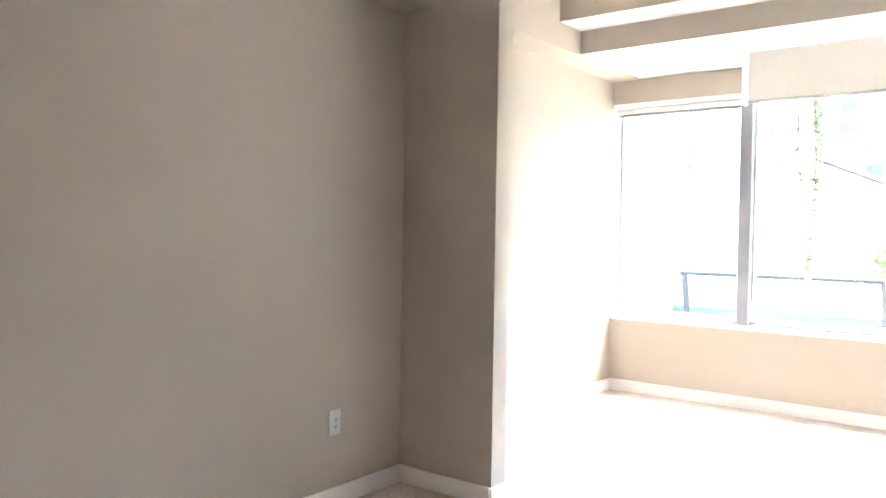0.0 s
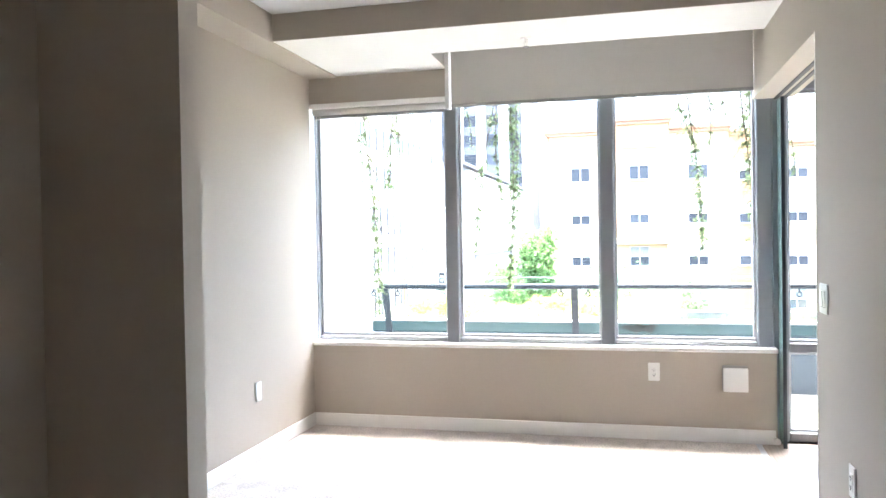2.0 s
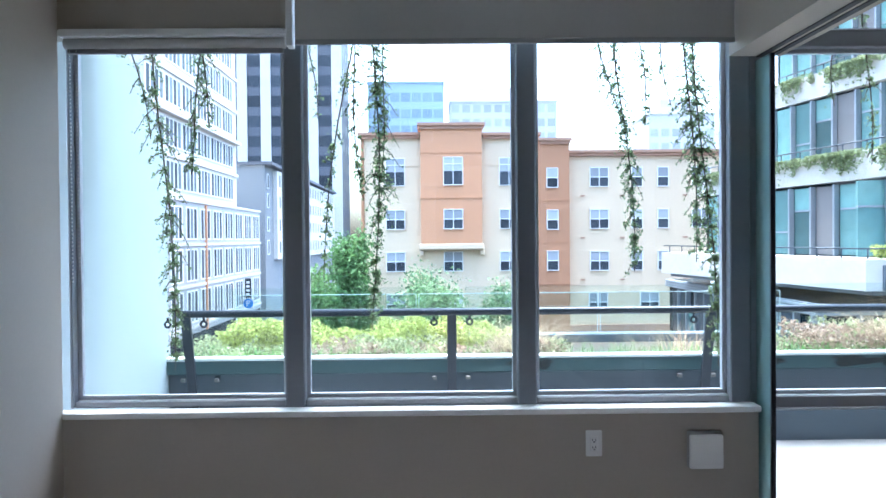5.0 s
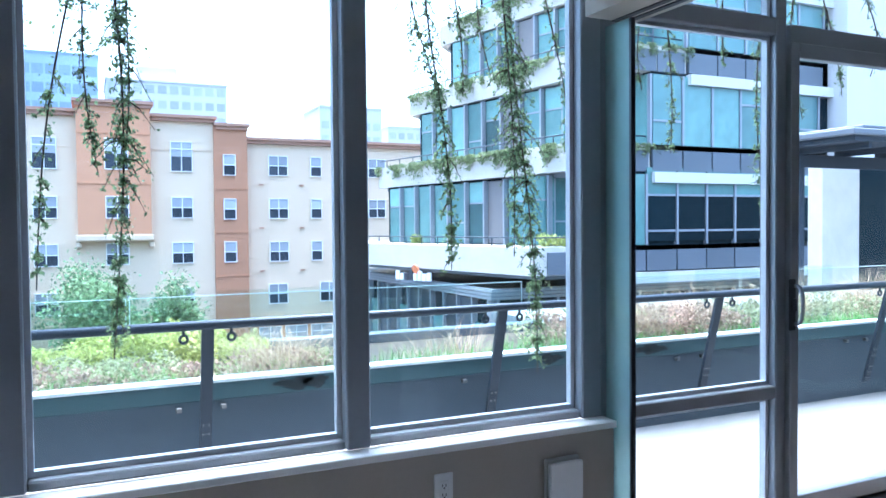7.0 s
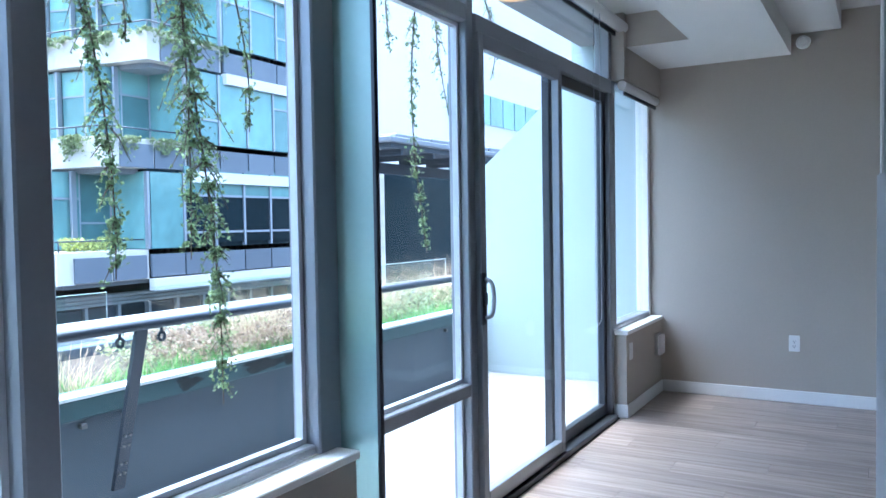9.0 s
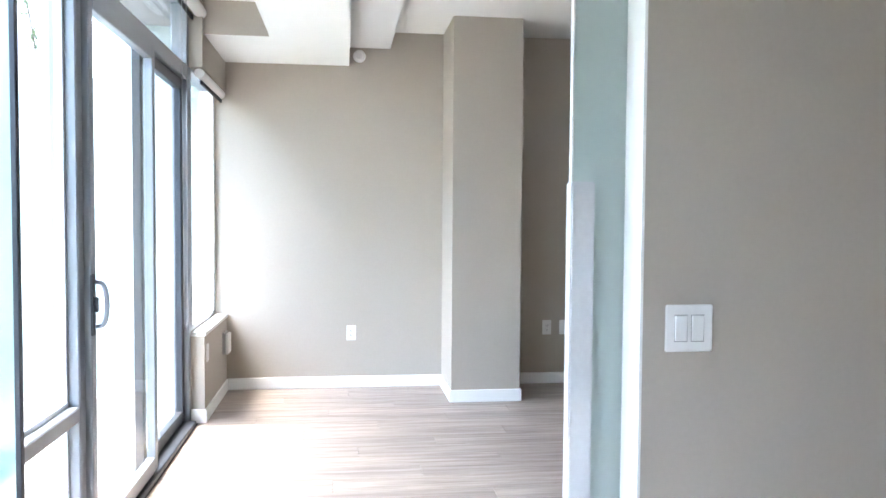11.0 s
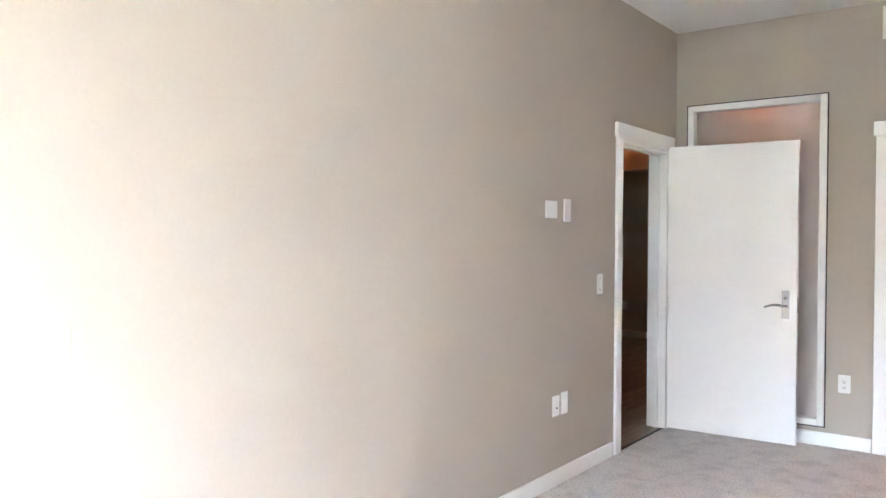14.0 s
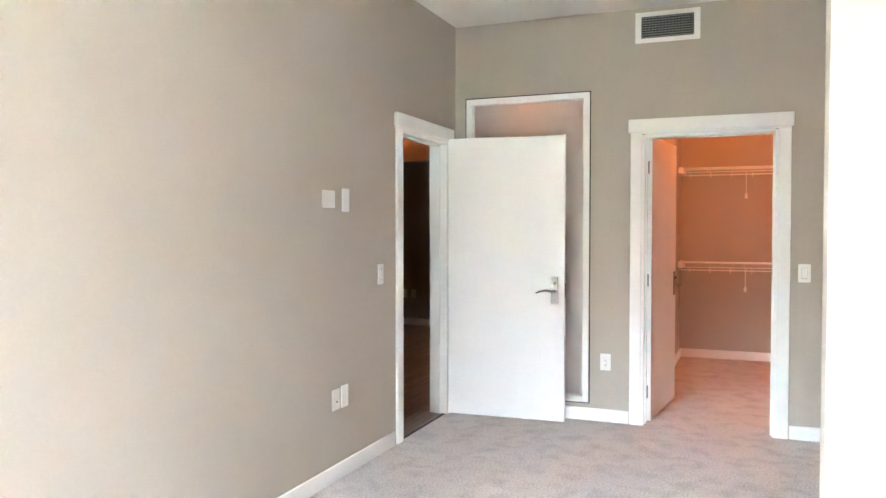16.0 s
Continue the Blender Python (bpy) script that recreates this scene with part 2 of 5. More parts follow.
SOFFIT = "white painted dropped ceiling by the windows"
setting("ceiling_soffit_1", boxes((-2.82, -0.0, Y2, -0.46, Z2, H)), M_CEIL, SOFFIT, "ceiling")
setting("ceiling_soffit_2", boxes((-2.82, -2.0, -0.46, 0.0, Z2, H)), M_CEIL, SOFFIT, "ceiling")
setting("ceiling_soffit_3", boxes((0.24, XE, Y2L, -0.42, Z2L, H)), M_CEIL, SOFFIT, "ceiling")
setting("ceiling_soffit_4", boxes((3.32, XE, -0.42, 0.0, Z2L, H)), M_CEIL, SOFFIT, "ceiling")
setting("ceiling_pocket_1", boxes((-2.0, 0.0, -0.46, 0.08, 2.8, H)), M_CEIL, "white painted top of the blind pocket", "ceiling")
setting("ceiling_pocket_2", boxes((0.24, 3.32, -0.42, 0.08, 2.78, H)), M_CEIL, "white painted top of the blind pocket", "ceiling")
setting("ceiling_step_1", boxes((-2.82, 0.0, Y1, Y2, Z1, H)), M_CEIL, "white painted ceiling step", "ceiling")
setting("ceiling_step_2", boxes((0.12, XE, Y1L, Y2L, Z1, H)), M_CEIL, "white painted ceiling step", "ceiling")

setting("fascia_bedroom", boxes((-2.82, 0.0, Y2 - 0.004, Y2, Z2, Z1), (-2.82, 0.0, Y1 - 0.004, Y1, Z1, H)), M_WALL, "taupe painted faces of the ceiling steps", "trim")
setting("fascia_pocket", boxes((3.316, 3.32, -0.418, 0.0, Z2L + 0.002, 2.78)), M_WALL, "taupe painted end of the blind pocket", "trim")

# baseboards
def baseboard(name, x0, x1, y0, y1, h=0.092):
    setting(name, boxes((x0, x1, y0, y1, 0.0, h), bevel=0.004, seg=1), M_TRIM, "white painted wooden baseboard", "baseboard")


B = 0.014
baseboard("baseboard_north", XW + B, 0.12, -B, 0.0)
baseboard("baseboard_west", XW, XW + B, -2.78 + B, 0.0)
baseboard("baseboard_fin_north", XW, -2.262, -2.78, -2.78 + B)
baseboard("baseboard_fin_end", -2.262, -2.262 + B, -2.90 - B, -2.78 + B)
baseboard("baseboard_fin_south", -2.83, -2.262, -2.90 - B, -2.90)
baseboard("baseboard_west_south", -2.83, -2.83 + B, YS + B, -2.90 - B)
baseboard("baseboard_east", -B, 0.0, -5.365, -1.685)
baseboard("baseboard_south_1", -1.315, -0.0, YS, YS + B)
baseboard("baseboard_south_2", -2.83, -2.355, YS, YS + B)
baseboard("baseboard_closet_back", -3.05, -1.4, -9.6, -9.6 + B)
baseboard("baseboard_closet_side", -1.4 - B, -1.4, -9.6 + B, YS - 0.12)
baseboard("baseboard_living_low", 3.25, XE - B, -B, 0.0)
baseboard("baseboard_living_low_end", 3.26 - B, 3.26, -B, 0.2)
baseboard("baseboard_living_east_1", XE - B, XE, -1.70 + B, -B)
baseboard("baseboard_column_north", 3.65 - B, XE - B, -1.70, -1.70 + B)
baseboard("baseboard_column_west", 3.65 - B, 3.65, -2.215, -1.70)
baseboard("baseboard_column_south", 3.65 - B, XE - B, -2.215 - B, -2.215)
baseboard("baseboard_living_east_2", XE - B, XE, -11.0, -2.215 - B)
baseboard("baseboard_hall_south", 0.12, XE - B, -11.0, -11.0 + B)

# ---- windows ----
def sill(name, x0, x1):
    setting(name, boxes((x0, x1, -0.012, 0.085, 0.0, 0.028), bevel=0.004, seg=1), M_TRIM, "white painted window sill board on the low wall", "window sill")


sill("window_sill_bedroom", XW, 0.14)
bpy.data.objects["window_sill_bedroom"].location.z = 0.585
sill("window_sill_living", 3.255, XE)
bpy.data.objects["window_sill_living"].location.z = 0.575


def bar(parent, x0, x1, z0, z1, y0=0.085, y1=0.185, name="window_frame", m=None, step=0.02):
    """One frame profile: a body with a slimmer nose that holds the pane."""
    return part(name, boxes((x0, x1, y0, y1, z0, z1), bevel=0.006, seg=1), m or M_FRAME, parent)


def pane(parent, x0, x1, z0, z1, y=0.135, m=None, t=0.012):
    p = part("pane", boxes((x0, x1, y, y + t, z0, z1)), m or M_GLASS, parent)
    p.visible_shadow = False
    return p


def bead(parent, x0, x1, z0, z1, y=0.128, w=0.018):
    """The bead round a pane, pale to carry the highlight along the frame edges."""
    part("pale_bead", boxes((x0, x0 + w, y, y + 0.03, z0, z1), (x1 - w, x1, y, y + 0.03, z0, z1), (x0 + w, x1 - w, y, y + 0.03, z0, z0 + w), (x0 + w, x1 - w, y, y + 0.03, z1 - w, z1)), M_BEAD, parent)


win = empty("window_1", (0, 0, 0), "bedroom window of three tall panes in grey aluminium frames", "window", kind="structure")
ZB, ZT = 0.613, 2.72
for x0, x1 in ((XW, -3.025), (-2.045, -1.955), (-0.965, -0.875), (0.03, 0.125)):
    bar(win, x0, x1, ZB + 0.003, ZT, 0.07)
for x0, x1 in ((-3.025, -2.045), (-1.955, -0.965), (-0.875, 0.03)):
    bar(win, x0, x1, ZB + 0.003, ZB + 0.035)
    bar(win, x0, x1, ZT - 0.05, ZT)
    bead(win, x0, x1, ZB + 0.035, ZT - 0.05)
    pane(win, x0 + 0.018, x1 - 0.018, ZB + 0.053, ZT - 0.068)

fix = empty("window_2", (0, 0, 0), "fixed glazing beside the balcony door with a grey middle rail", "window", kind="structure")
for x0, x1 in ((0.17, 0.22), (1.13, 1.195)):
    bar(fix, x0, x1, 0.0, 2.75)
for z0, z1 in ((0.0, 0.06), (0.58, 0.64), (2.27, 2.35), (2.70, 2.75)):
    bar(fix, 0.22, 1.13, z0, z1)
for z0, z1 in ((0.06, 0.58), (0.64, 2.27), (2.35, 2.70)):
    bead(fix, 0.22, 1.13, z0, z1)
    pane(fix, 0.238, 1.112, z0 + 0.018, z1 - 0.018)

door = empty("door_balcony", (0, 0, 0), "sliding glass balcony door in dark and grey aluminium", "glass door", kind="structure")
bar(door, 1.22, 3.25, 2.24, 2.33, name="head_frame")
bar(door, 3.19, 3.26, 0.0, 2.24, name="jamb_frame")
bar(door, 1.22, 3.19, 0.0, 0.035, 0.04, 0.2, name="track", m=M_DARKFRAME)
for k, (x0, x1, y0) in enumerate(((1.196, 2.24, 0.06), (2.17, 3.19, 0.115))):
    leaf = part("door_leaf", boxes((x0, x0 + 0.055, y0, y0 + 0.045, 0.035, 2.24), (x1 - 0.055, x1, y0, y0 + 0.045, 0.035, 2.24),
                (x0 + 0.055, x1 - 0.055, y0, y0 + 0.045, 0.035, 0.11), (x0 + 0.055, x1 - 0.055, y0, y0 + 0.045, 2.17, 2.24), bevel=0.004, seg=1), M_FRAME if k == 0 else M_DARKFRAME, door)
    pane(leaf, x0 + 0.055, x1 - 0.055, 0.11, 2.17, y0 + 0.018)
trans = empty("window_3", (0, 0, 0), "transom glazing above the balcony door", "window", kind="structure")
bar(trans, 1.22, 3.25, 2.72, 2.76)
bar(trans, 3.19, 3.25, 2.33, 2.72)
pane(trans, 1.22, 3.19, 2.33, 2.72)
side = empty("window_4", (0, 0, 0), "narrow living room side window above the low wall", "window", kind="structure")
bar(side, 3.26, 3.32, 0.603, 2.36)
bar(side, 4.18, XE, 0.603, 2.36, m=M_TRIM)
bar(side, 3.32, 4.18, 0.603, 0.64)
bar(side, 3.32, 4.18, 2.32, 2.36)
pane(side, 3.32, 4.18, 0.64, 2.32)
setting("wall_pier", boxes((3.25, 3.36, 0.0, 0.19, 2.33, 2.8)), M_WALL, "taupe painted pier at the end of the blind pocket", "wall")
setting("wall_pier_bedroom", boxes((0.13, 0.17, 0.08, 0.2, 0.0, 2.8)), M_FRAME, "grey aluminium post at the room corner", "post")

# ---- balcony ----
M_CONC = mat("pale_concrete", (0.23, 0.23, 0.24), 0.85, vary=0.16, scale=1.5, fine=30, bump=0.2, bscale=80)
M_PARA = mat("dark_grey_parapet_paint", (0.075, 0.1, 0.125), 0.6, vary=0.12, scale=2.5, fine=40, bump=0.1, bscale=120)
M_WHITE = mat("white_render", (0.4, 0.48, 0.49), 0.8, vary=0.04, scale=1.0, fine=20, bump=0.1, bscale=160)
M_CAP = mat("dark_teal_metal_cap", (0.05, 0.1, 0.11), 0.5, 0.1, vary=0.1)
M_LIP = mat("pale_metal_lip", (0.66, 0.72, 0.71), 0.5, 0.1, vary=0.1)
M_SOIL = mat("dark_soil", (0.05, 0.04, 0.03), 1.0, vary=0.3, scale=10, bump=1, bscale=40)
setting("floor_balcony", boxes((-3.2, 6.5, 0.2, 1.78, -0.25, -0.02)), M_CONC, "pale stained concrete balcony floor", "balcony floor")
setting("wall_parapet", boxes((-3.2, 6.5, 1.76, 1.9, -0.25, 0.48)), M_PARA, "dark grey painted balcony parapet", "parapet")
setting("parapet_cap", boxes((-3.2, 6.5, 1.72, 1.93, 0.48, 0.575), bevel=0.006, seg=1), M_CAP, "dark teal metal cap band on the parapet", "parapet cap")
setting("parapet_lip", boxes((-3.2, 6.5, 1.714, 1.82, 0.575, 0.592)), M_LIP, "thin pale metal lip along the parapet top", "parapet cap")
setting("planter_soil", boxes((-3.2, 9.5, 1.93, 3.6, -0.3, 0.42)), M_SOIL, "dark planter soil beyond the parapet", "planter")
setting("planter_edge", boxes((-3.2, 9.5, 3.6, 3.75, -0.3, 0.5), bevel=0.01, seg=1), M_PARA, "dark grey outer edge of the planter", "planter")


def side_fin(name, x0, x1, y1, z1, y2, z2, curve):
    bm = bmesh.new()
    prof = [(0.2, -0.25), (y1, -0.25), (y1, z1)]
    for k in range(1, 7):
        a = k / 7
        bulge = curve * math.sin(math.pi * a)
        prof.append((y1 + (y2 - y1) * a + bulge, z1 + (z2 - z1) * a + bulge))
    prof += [(y2, z2), (0.8, z2 + (y2 - 0.8) * 0.9), (0.8, 3.4), (0.2, 3.4)]
    f = bm.faces.new([bm.verts.new((x0, y, z)) for y, z in prof])
    r = bmesh.ops.extrude_face_region(bm, geom=[f])
    bmesh.ops.translate(bm, vec=(x1 - x0, 0, 0), verts=[v for v in r["geom"] if isinstance(v, bmesh.types.BMVert)])
    bmesh.ops.recalc_face_normals(bm, faces=bm.faces)
    setting(name, bm, M_WHITE, "white rendered balcony dividing wall with a sloped top", "divider wall")


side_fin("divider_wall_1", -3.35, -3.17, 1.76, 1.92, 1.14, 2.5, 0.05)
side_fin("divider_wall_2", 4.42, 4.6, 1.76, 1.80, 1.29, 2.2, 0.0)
setting("balcony_ledge", boxes((-3.4, 4.8, 0.2, 0.72, 2.86, 3.2)), M_CONC, "concrete ledge above the windows", "ledge")

rail = empty("balcony_railing", (0, 1.45, 0), "dark grey tubular balcony handrail on leaning posts", "railing")
M_RAIL = mat("dark_blue_grey_rail", (0.035, 0.045, 0.06), 0.4, 0.4, vary=0.08)
bm = bmesh.new()
tube(bm, (-3.0, 0, 0.92), (3.98, 0, 0.92), 0.024, n=14)
part("handrail", bm, M_RAIL, rail)
for x in (-2.95, -1.24, 0.44, 2.14, 3.9):
    bm = bmesh.new()
    v, _ = bx(bm, x - 0.03, x + 0.03, -0.012, 0.012, 0.12, 0.905)
    for w in v:
        w.co.y += 0.2 * (1 - (w.co.z - 0.12) / 0.78)
    post = part("post", bm, M_RAIL, rail)
    for z in (0.2, 0.25, 0.34, 0.39):
        for dx in (-0.014, 0.014):
            bm = bmesh.new()
            y = 0.2 * (1 - (z - 0.12) / 0.78) - 0.012
            tube(bm, (x + dx, y, z), (x + dx, y - 0.008, z), 0.006, n=8)
            part("bolt", bm, M_STEEL, post, "small steel bolt head")
    for s in (-1, 1):
        bm = bmesh.new()
        c = Vector((x + s * 0.115, -0.0, 0.855))
        prev = None
        for k in range(13):
            a = math.pi * (0.5 + s * 2.0 * k / 12)
            q = c + Vector((0.019 * math.cos(a), 0, 0.019 * math.sin(a)))
            if prev:
                tube(bm, prev, q, 0.008, n=6)
            prev = q
        tube(bm, c + Vector((0, 0, 0.02)), c + Vector((0, 0, 0.045)), 0.008, n=6)
        part("glass_clip", bm, M_RAIL, rail, "dark ring-shaped clamp below the handrail")
        part("bracket", boxes((x + s * 0.115 - 0.015, x + s * 0.115 + 0.015, 0.27, 0.3, 0.43, 0.455), bevel=0.003, seg=1), M_STEEL, rail, "small steel glass bracket")
for x0, x1 in ((-3.1, -1.40), (-1.14, 0.30), (0.56, 2.0), (2.26, 3.7)):
    p = part("glass_panel", boxes((x0, x1, 0.35, 0.362, 0.44, 1.06)), glass("rail_glass", (0.93, 0.97, 0.96), 0.05), rail, "clear glass balustrade panel")
    p.visible_shadow = False


guard = empty("glass_guard", (0, 3.68, 0.5), "clear frameless glass guard along the planter's outer edge", "glass guard")
M_EDGE = mat("polished_glass_edge", (0.6, 0.72, 0.7), 0.2, vary=0.05)
for x0, x1 in ((-3.2, -1.52), (-1.5, 0.18), (0.2, 1.9), (2.95, 4.64), (4.66, 5.5), (5.52, 7.2)):
    p = part("glass_panel", boxes((x0, x1, -0.005, 0.005, -0.05, 0.375)), glass("guard_glass", (0.93, 0.97, 0.96), 0.05), guard)
    p.visible_shadow = False
    part("glass_edge", boxes((x0, x1, -0.005, 0.005, 0.3755, 0.382)), M_EDGE, p, "pale polished glass edge")
    for xe in (x0, x1 - 0.006):
        part("glass_edge", boxes((xe, xe + 0.006, -0.0065, -0.0052, 0.0, 0.375)), M_EDGE, p, "pale polished glass edge")

# glowing disc added outside to stand in for a lamp's reflection in the glass
dp = empty("reflected_lamp", (2.57, 0.5, 2.81), "warm glowing round disc standing in for a lamp reflected in the glass", "outdoor lamp")
M_SHADE = bpy.data.materials.new("reflected_lamp_glow")
M_SHADE.use_nodes = True
pb = M_SHADE.node_tree.nodes["Principled BSDF"]
pb.inputs["Base Color"].default_value = (0.4, 0.28, 0.16, 1)
pb.inputs["Emission Color"].default_value = (1.0, 0.58, 0.26, 1)
pb.inputs["Emission Strength"].default_value = 0.1
bm = bmesh.new()
n = 40
ra, rb = 0.155, 0.149
rings = [[bm.verts.new((r * math.cos(2 * math.pi * i / n), r * math.sin(2 * math.pi * i / n), z)) for i in range(n)] for r, z in ((ra, 0), (ra, 0.052), (rb, 0.052), (rb, 0))]
for j in range(4):
    for i in range(n):
        bm.faces.new((rings[j][i], rings[j][(i + 1) % n], rings[(j + 1) % 4][(i + 1) % n], rings[(j + 1) % 4][i])).smooth = True
part("shade", bm, M_SHADE, dp)
bm = bmesh.new()
tube(bm, (0, 0, 0.012), (0, 0, 0.018), 0.146, n=40)
part("diffuser", bm, M_SHADE, dp, "glowing disc of the reflected lamp")

# worn dark patches on the parapet band
M_STAIN = mat("dark_stain", (0.02, 0.026, 0.028), 0.8, vary=0.3, scale=20)
for x, w in ((-0.74, 0.1), (-0.62, 0.07), (1.55, 0.2), (1.8, 0.1), (0.95, 0.08)):
    bm = bmesh.new()
    n = 22
    ring = []
    for k in range(n):
        a = 2 * math.pi * k / n
        r = 1 + 0.25 * math.sin(3 * a + x) + 0.16 * math.sin(7 * a + 2 * x)
        ring.append(bm.verts.new((x + w * r * math.cos(a), 1.7165, 0.533 + 0.032 * r * math.sin(a))))
    f = bm.faces.new(ring)
    ex = bmesh.ops.extrude_face_region(bm, geom=[f])
    bmesh.ops.translate(bm, vec=(0, 0.003, 0), verts=[v for v in ex["geom"] if isinstance(v, bmesh.types.BMVert)])
    bmesh.ops.recalc_face_normals(bm, faces=bm.faces)
    setting("parapet_stain", bm, M_STAIN, "dark worn patch on the parapet band", "stain")

# ---- interior fittings ----
def at_wall(ob, wall, a, z):
    """Puts a thing built facing -y on a wall: n (faces -y), e (faces -x), s (faces +y), w (faces +x)."""
    rz = {"n": 0, "e": -90, "s": 180, "w": 90}[wall[0]]
    x, y = (a, wall[1]) if wall[0] in "ns" else (wall[1], a)
    ob.matrix_world = pose(x, y, z, 0, 0, rz)
    return ob


def plate(kind, wall, a, z, w=0.075, h=0.12, label=""):
    names = {"outlet": ("outlet", "white plastic duplex outlet plate on the taupe wall", "wall outlet"),
             "blank": ("wall_plate", "white plastic blank plate on the taupe wall", "wall plate"),
             "switch": ("light_switch", "white plastic rocker switch plate on the taupe wall", "light switch"),
             "double": ("light_switch", "white plastic double rocker switch plate", "light switch"),
             "jack": ("cable_jack", "white plastic cable jack plate on the taupe wall", "wall jack")}[kind]
    ob = empty(names[0], (0, 0, 0), label or names[1], names[2], group="wall plates")
    part("plate", boxes((-w / 2, w / 2, -0.007, 0.0, -h / 2, h / 2), bevel=0.003), M_PLATE, ob)
    if kind == "outlet":
        part("socket_face", boxes((-0.0175, 0.0175, -0.010, -0.006, -0.034, 0.034), bevel=0.002, seg=1), M_PLATE, ob)
        for dz in (-0.017, 0.017):
            part("slots", boxes((-0.008, -0.0055, -0.0115, -0.0095, dz - 0.005, dz + 0.005), (0.0055, 0.008, -0.0115, -0.0095, dz - 0.005, dz + 0.005), (-0.003, 0.003, -0.0115, -0.0095, dz - 0.012, dz - 0.007)), M_SLOT, ob, "dark socket slots")
    elif kind in ("switch", "double"):
        for dx in ((0,) if kind == "switch" else (-0.023, 0.023)):
            bm = boxes((dx - 0.0165, dx + 0.0165, -0.012, -0.006, -0.034, 0.034), bevel=0.0015, seg=1)
            for v in bm.verts:
                if v.co.z < -0.02:
                    v.co.y += 0.003
            part("rocker", bm, M_PLATE, ob)
            part("gap", boxes((dx - 0.018, dx + 0.018, -0.0076, -0.0068, -0.036, 0.036)), mat("grey_gap", (0.35, 0.34, 0.33), 0.6), ob)
    elif kind == "jack":
        bm = bmesh.new()
        tube(bm, (0, -0.006, -0.012), (0, -0.014, -0.012), 0.005, n=10)
        part("connector", bm, M_STEEL, ob, "small metal connector")
    for dz in ((-h / 2 + 0.012, h / 2 - 0.012) if kind != "blank" else ()):
        bm = bmesh.new()
        tube(bm, (0, -0.0065, dz), (0, -0.0082, dz), 0.003, n=8)
        part("screw", bm, M_PLATE, ob)
    return at_wall(ob, wall, a, z)


plate("outlet", ("n", 0.0), -0.628, 0.45)
plate("blank", ("w", XW), -0.878, 0.417)
plate("outlet", ("w", -2.83), -3.37, 0.395)
plate("double", ("e", 0.0), -1.813, 1.083, 0.131, 0.125)
plate("outlet", ("e", 0.0), -2.21, 0.45)
plate("blank", ("e", 0.0), -4.557, 1.547, 0.13, 0.095, "white square blank plate beside the tall control plate")
plate("blank", ("e", 0.0), -4.743, 1.547, 0.08, 0.13, "white tall control plate on the taupe wall")
plate("switch", ("e", 0.0), -5.175, 1.108, 0.078, 0.125)
plate("jack", ("e", 0.0), -4.626, 0.449, 0.078, 0.115)
plate("blank", ("e", 0.0), -4.724, 0.451, 0.078, 0.125)
plate("outlet", ("s", YS), -1.151, 0.431)
plate("switch", ("s", YS), -2.436, 1.096)
plate("outlet", ("e", XE), -0.97, 0.44)
plate("outlet", ("e", XE), -2.576, 0.465)
plate("blank", ("e", XE), -2.72, 0.465)
plate("blank", ("n", 0.0), 3.36, 0.45)
plate("outlet", ("s", -11.0), 2.52, 0.45)
plate("blank", ("s", -11.0), 2.38, 0.45)


def vent_box(x, z, w, h):
    ob = empty("wall_box", (x, 0, z), "square white plastic cover box on the low wall", "wall box", group="cover boxes")
    # grey base shows above the cover as its shadow lip
    part("base", boxes((-w / 2, w / 2, -0.02, 0, -h / 2, h / 2), bevel=0.004), mat("grey_shadow_lip", (0.4, 0.39, 0.37), 0.5), ob, "recessed base, grey for the shadow lip above the cover")
    part("cover", boxes((-w / 2 + 0.004, w / 2, -0.045, -0.024, -h / 2, h / 2 - 0.012), bevel=0.004), M_PLATE, ob, "white flat cover")
    return ob


vent_box(-0.125, 0.42, 0.155, 0.165)
vent_box(4.08, 0.40, 0.15, 0.165)

# roller blinds
bl = empty("roller_blind", (0, 0, 0), "pale grey roller blind drawn a little way down", "roller blind", group="roller blinds")
part("fabric", boxes((-1.955, -0.005, -0.082, -0.079, 2.274, 2.78)), M_BLIND, bl)
part("bottom_bar", boxes((-1.955, -0.005, -0.088, -0.073, 2.252, 2.276), bevel=0.004, seg=1), mat("grey_blind_bar", (0.4, 0.39, 0.38), 0.6), bl, "darker hem bar")
part("side_bracket", boxes((-1.995, -1.965, -0.1, -0.03, 2.245, 2.79), bevel=0.004, seg=1), M_TRIM, bl, "white side bracket")
bl = empty("roller_blind", (0, 0, 0), "small white roller blind rolled up under the window head", "roller blind", group="roller blinds")
part("cassette", boxes((-3.03, -2.01, -0.03, 0.075, 2.311, 2.344), bevel=0.006, seg=2), M_TRIM, bl)
bm = bmesh.new()
tube(bm, (-3.02, 0.03, 2.29), (-2.02, 0.03, 2.29), 0.026, n=16)
part("roll", bm, M_BLIND, bl)
part("bottom_bar", boxes((-3.01, -2.03, 0.02, 0.04, 2.243, 2.265), bevel=0.004, seg=1), mat("grey_hem_bar", (0.3, 0.3, 0.31), 0.6), bl, "grey hem bar")
bm = bmesh.new()
for k in range(60):
    z = 2.275 - k * 0.018
    for dx in (0.0, 0.03):
        bx(bm, -2.995 + dx - 0.002, -2.995 + dx + 0.002, 0.018, 0.022, z - 0.007, z)
tagged(part("bead_chain", bm, M_PLATE, bl, "white bead chain"), kind="stuff")
bl = empty("roller_blind", (0, 0, 0), "white roller blind rolled up in a ceiling pocket", "roller blind", group="roller blinds")
bm = bmesh.new()
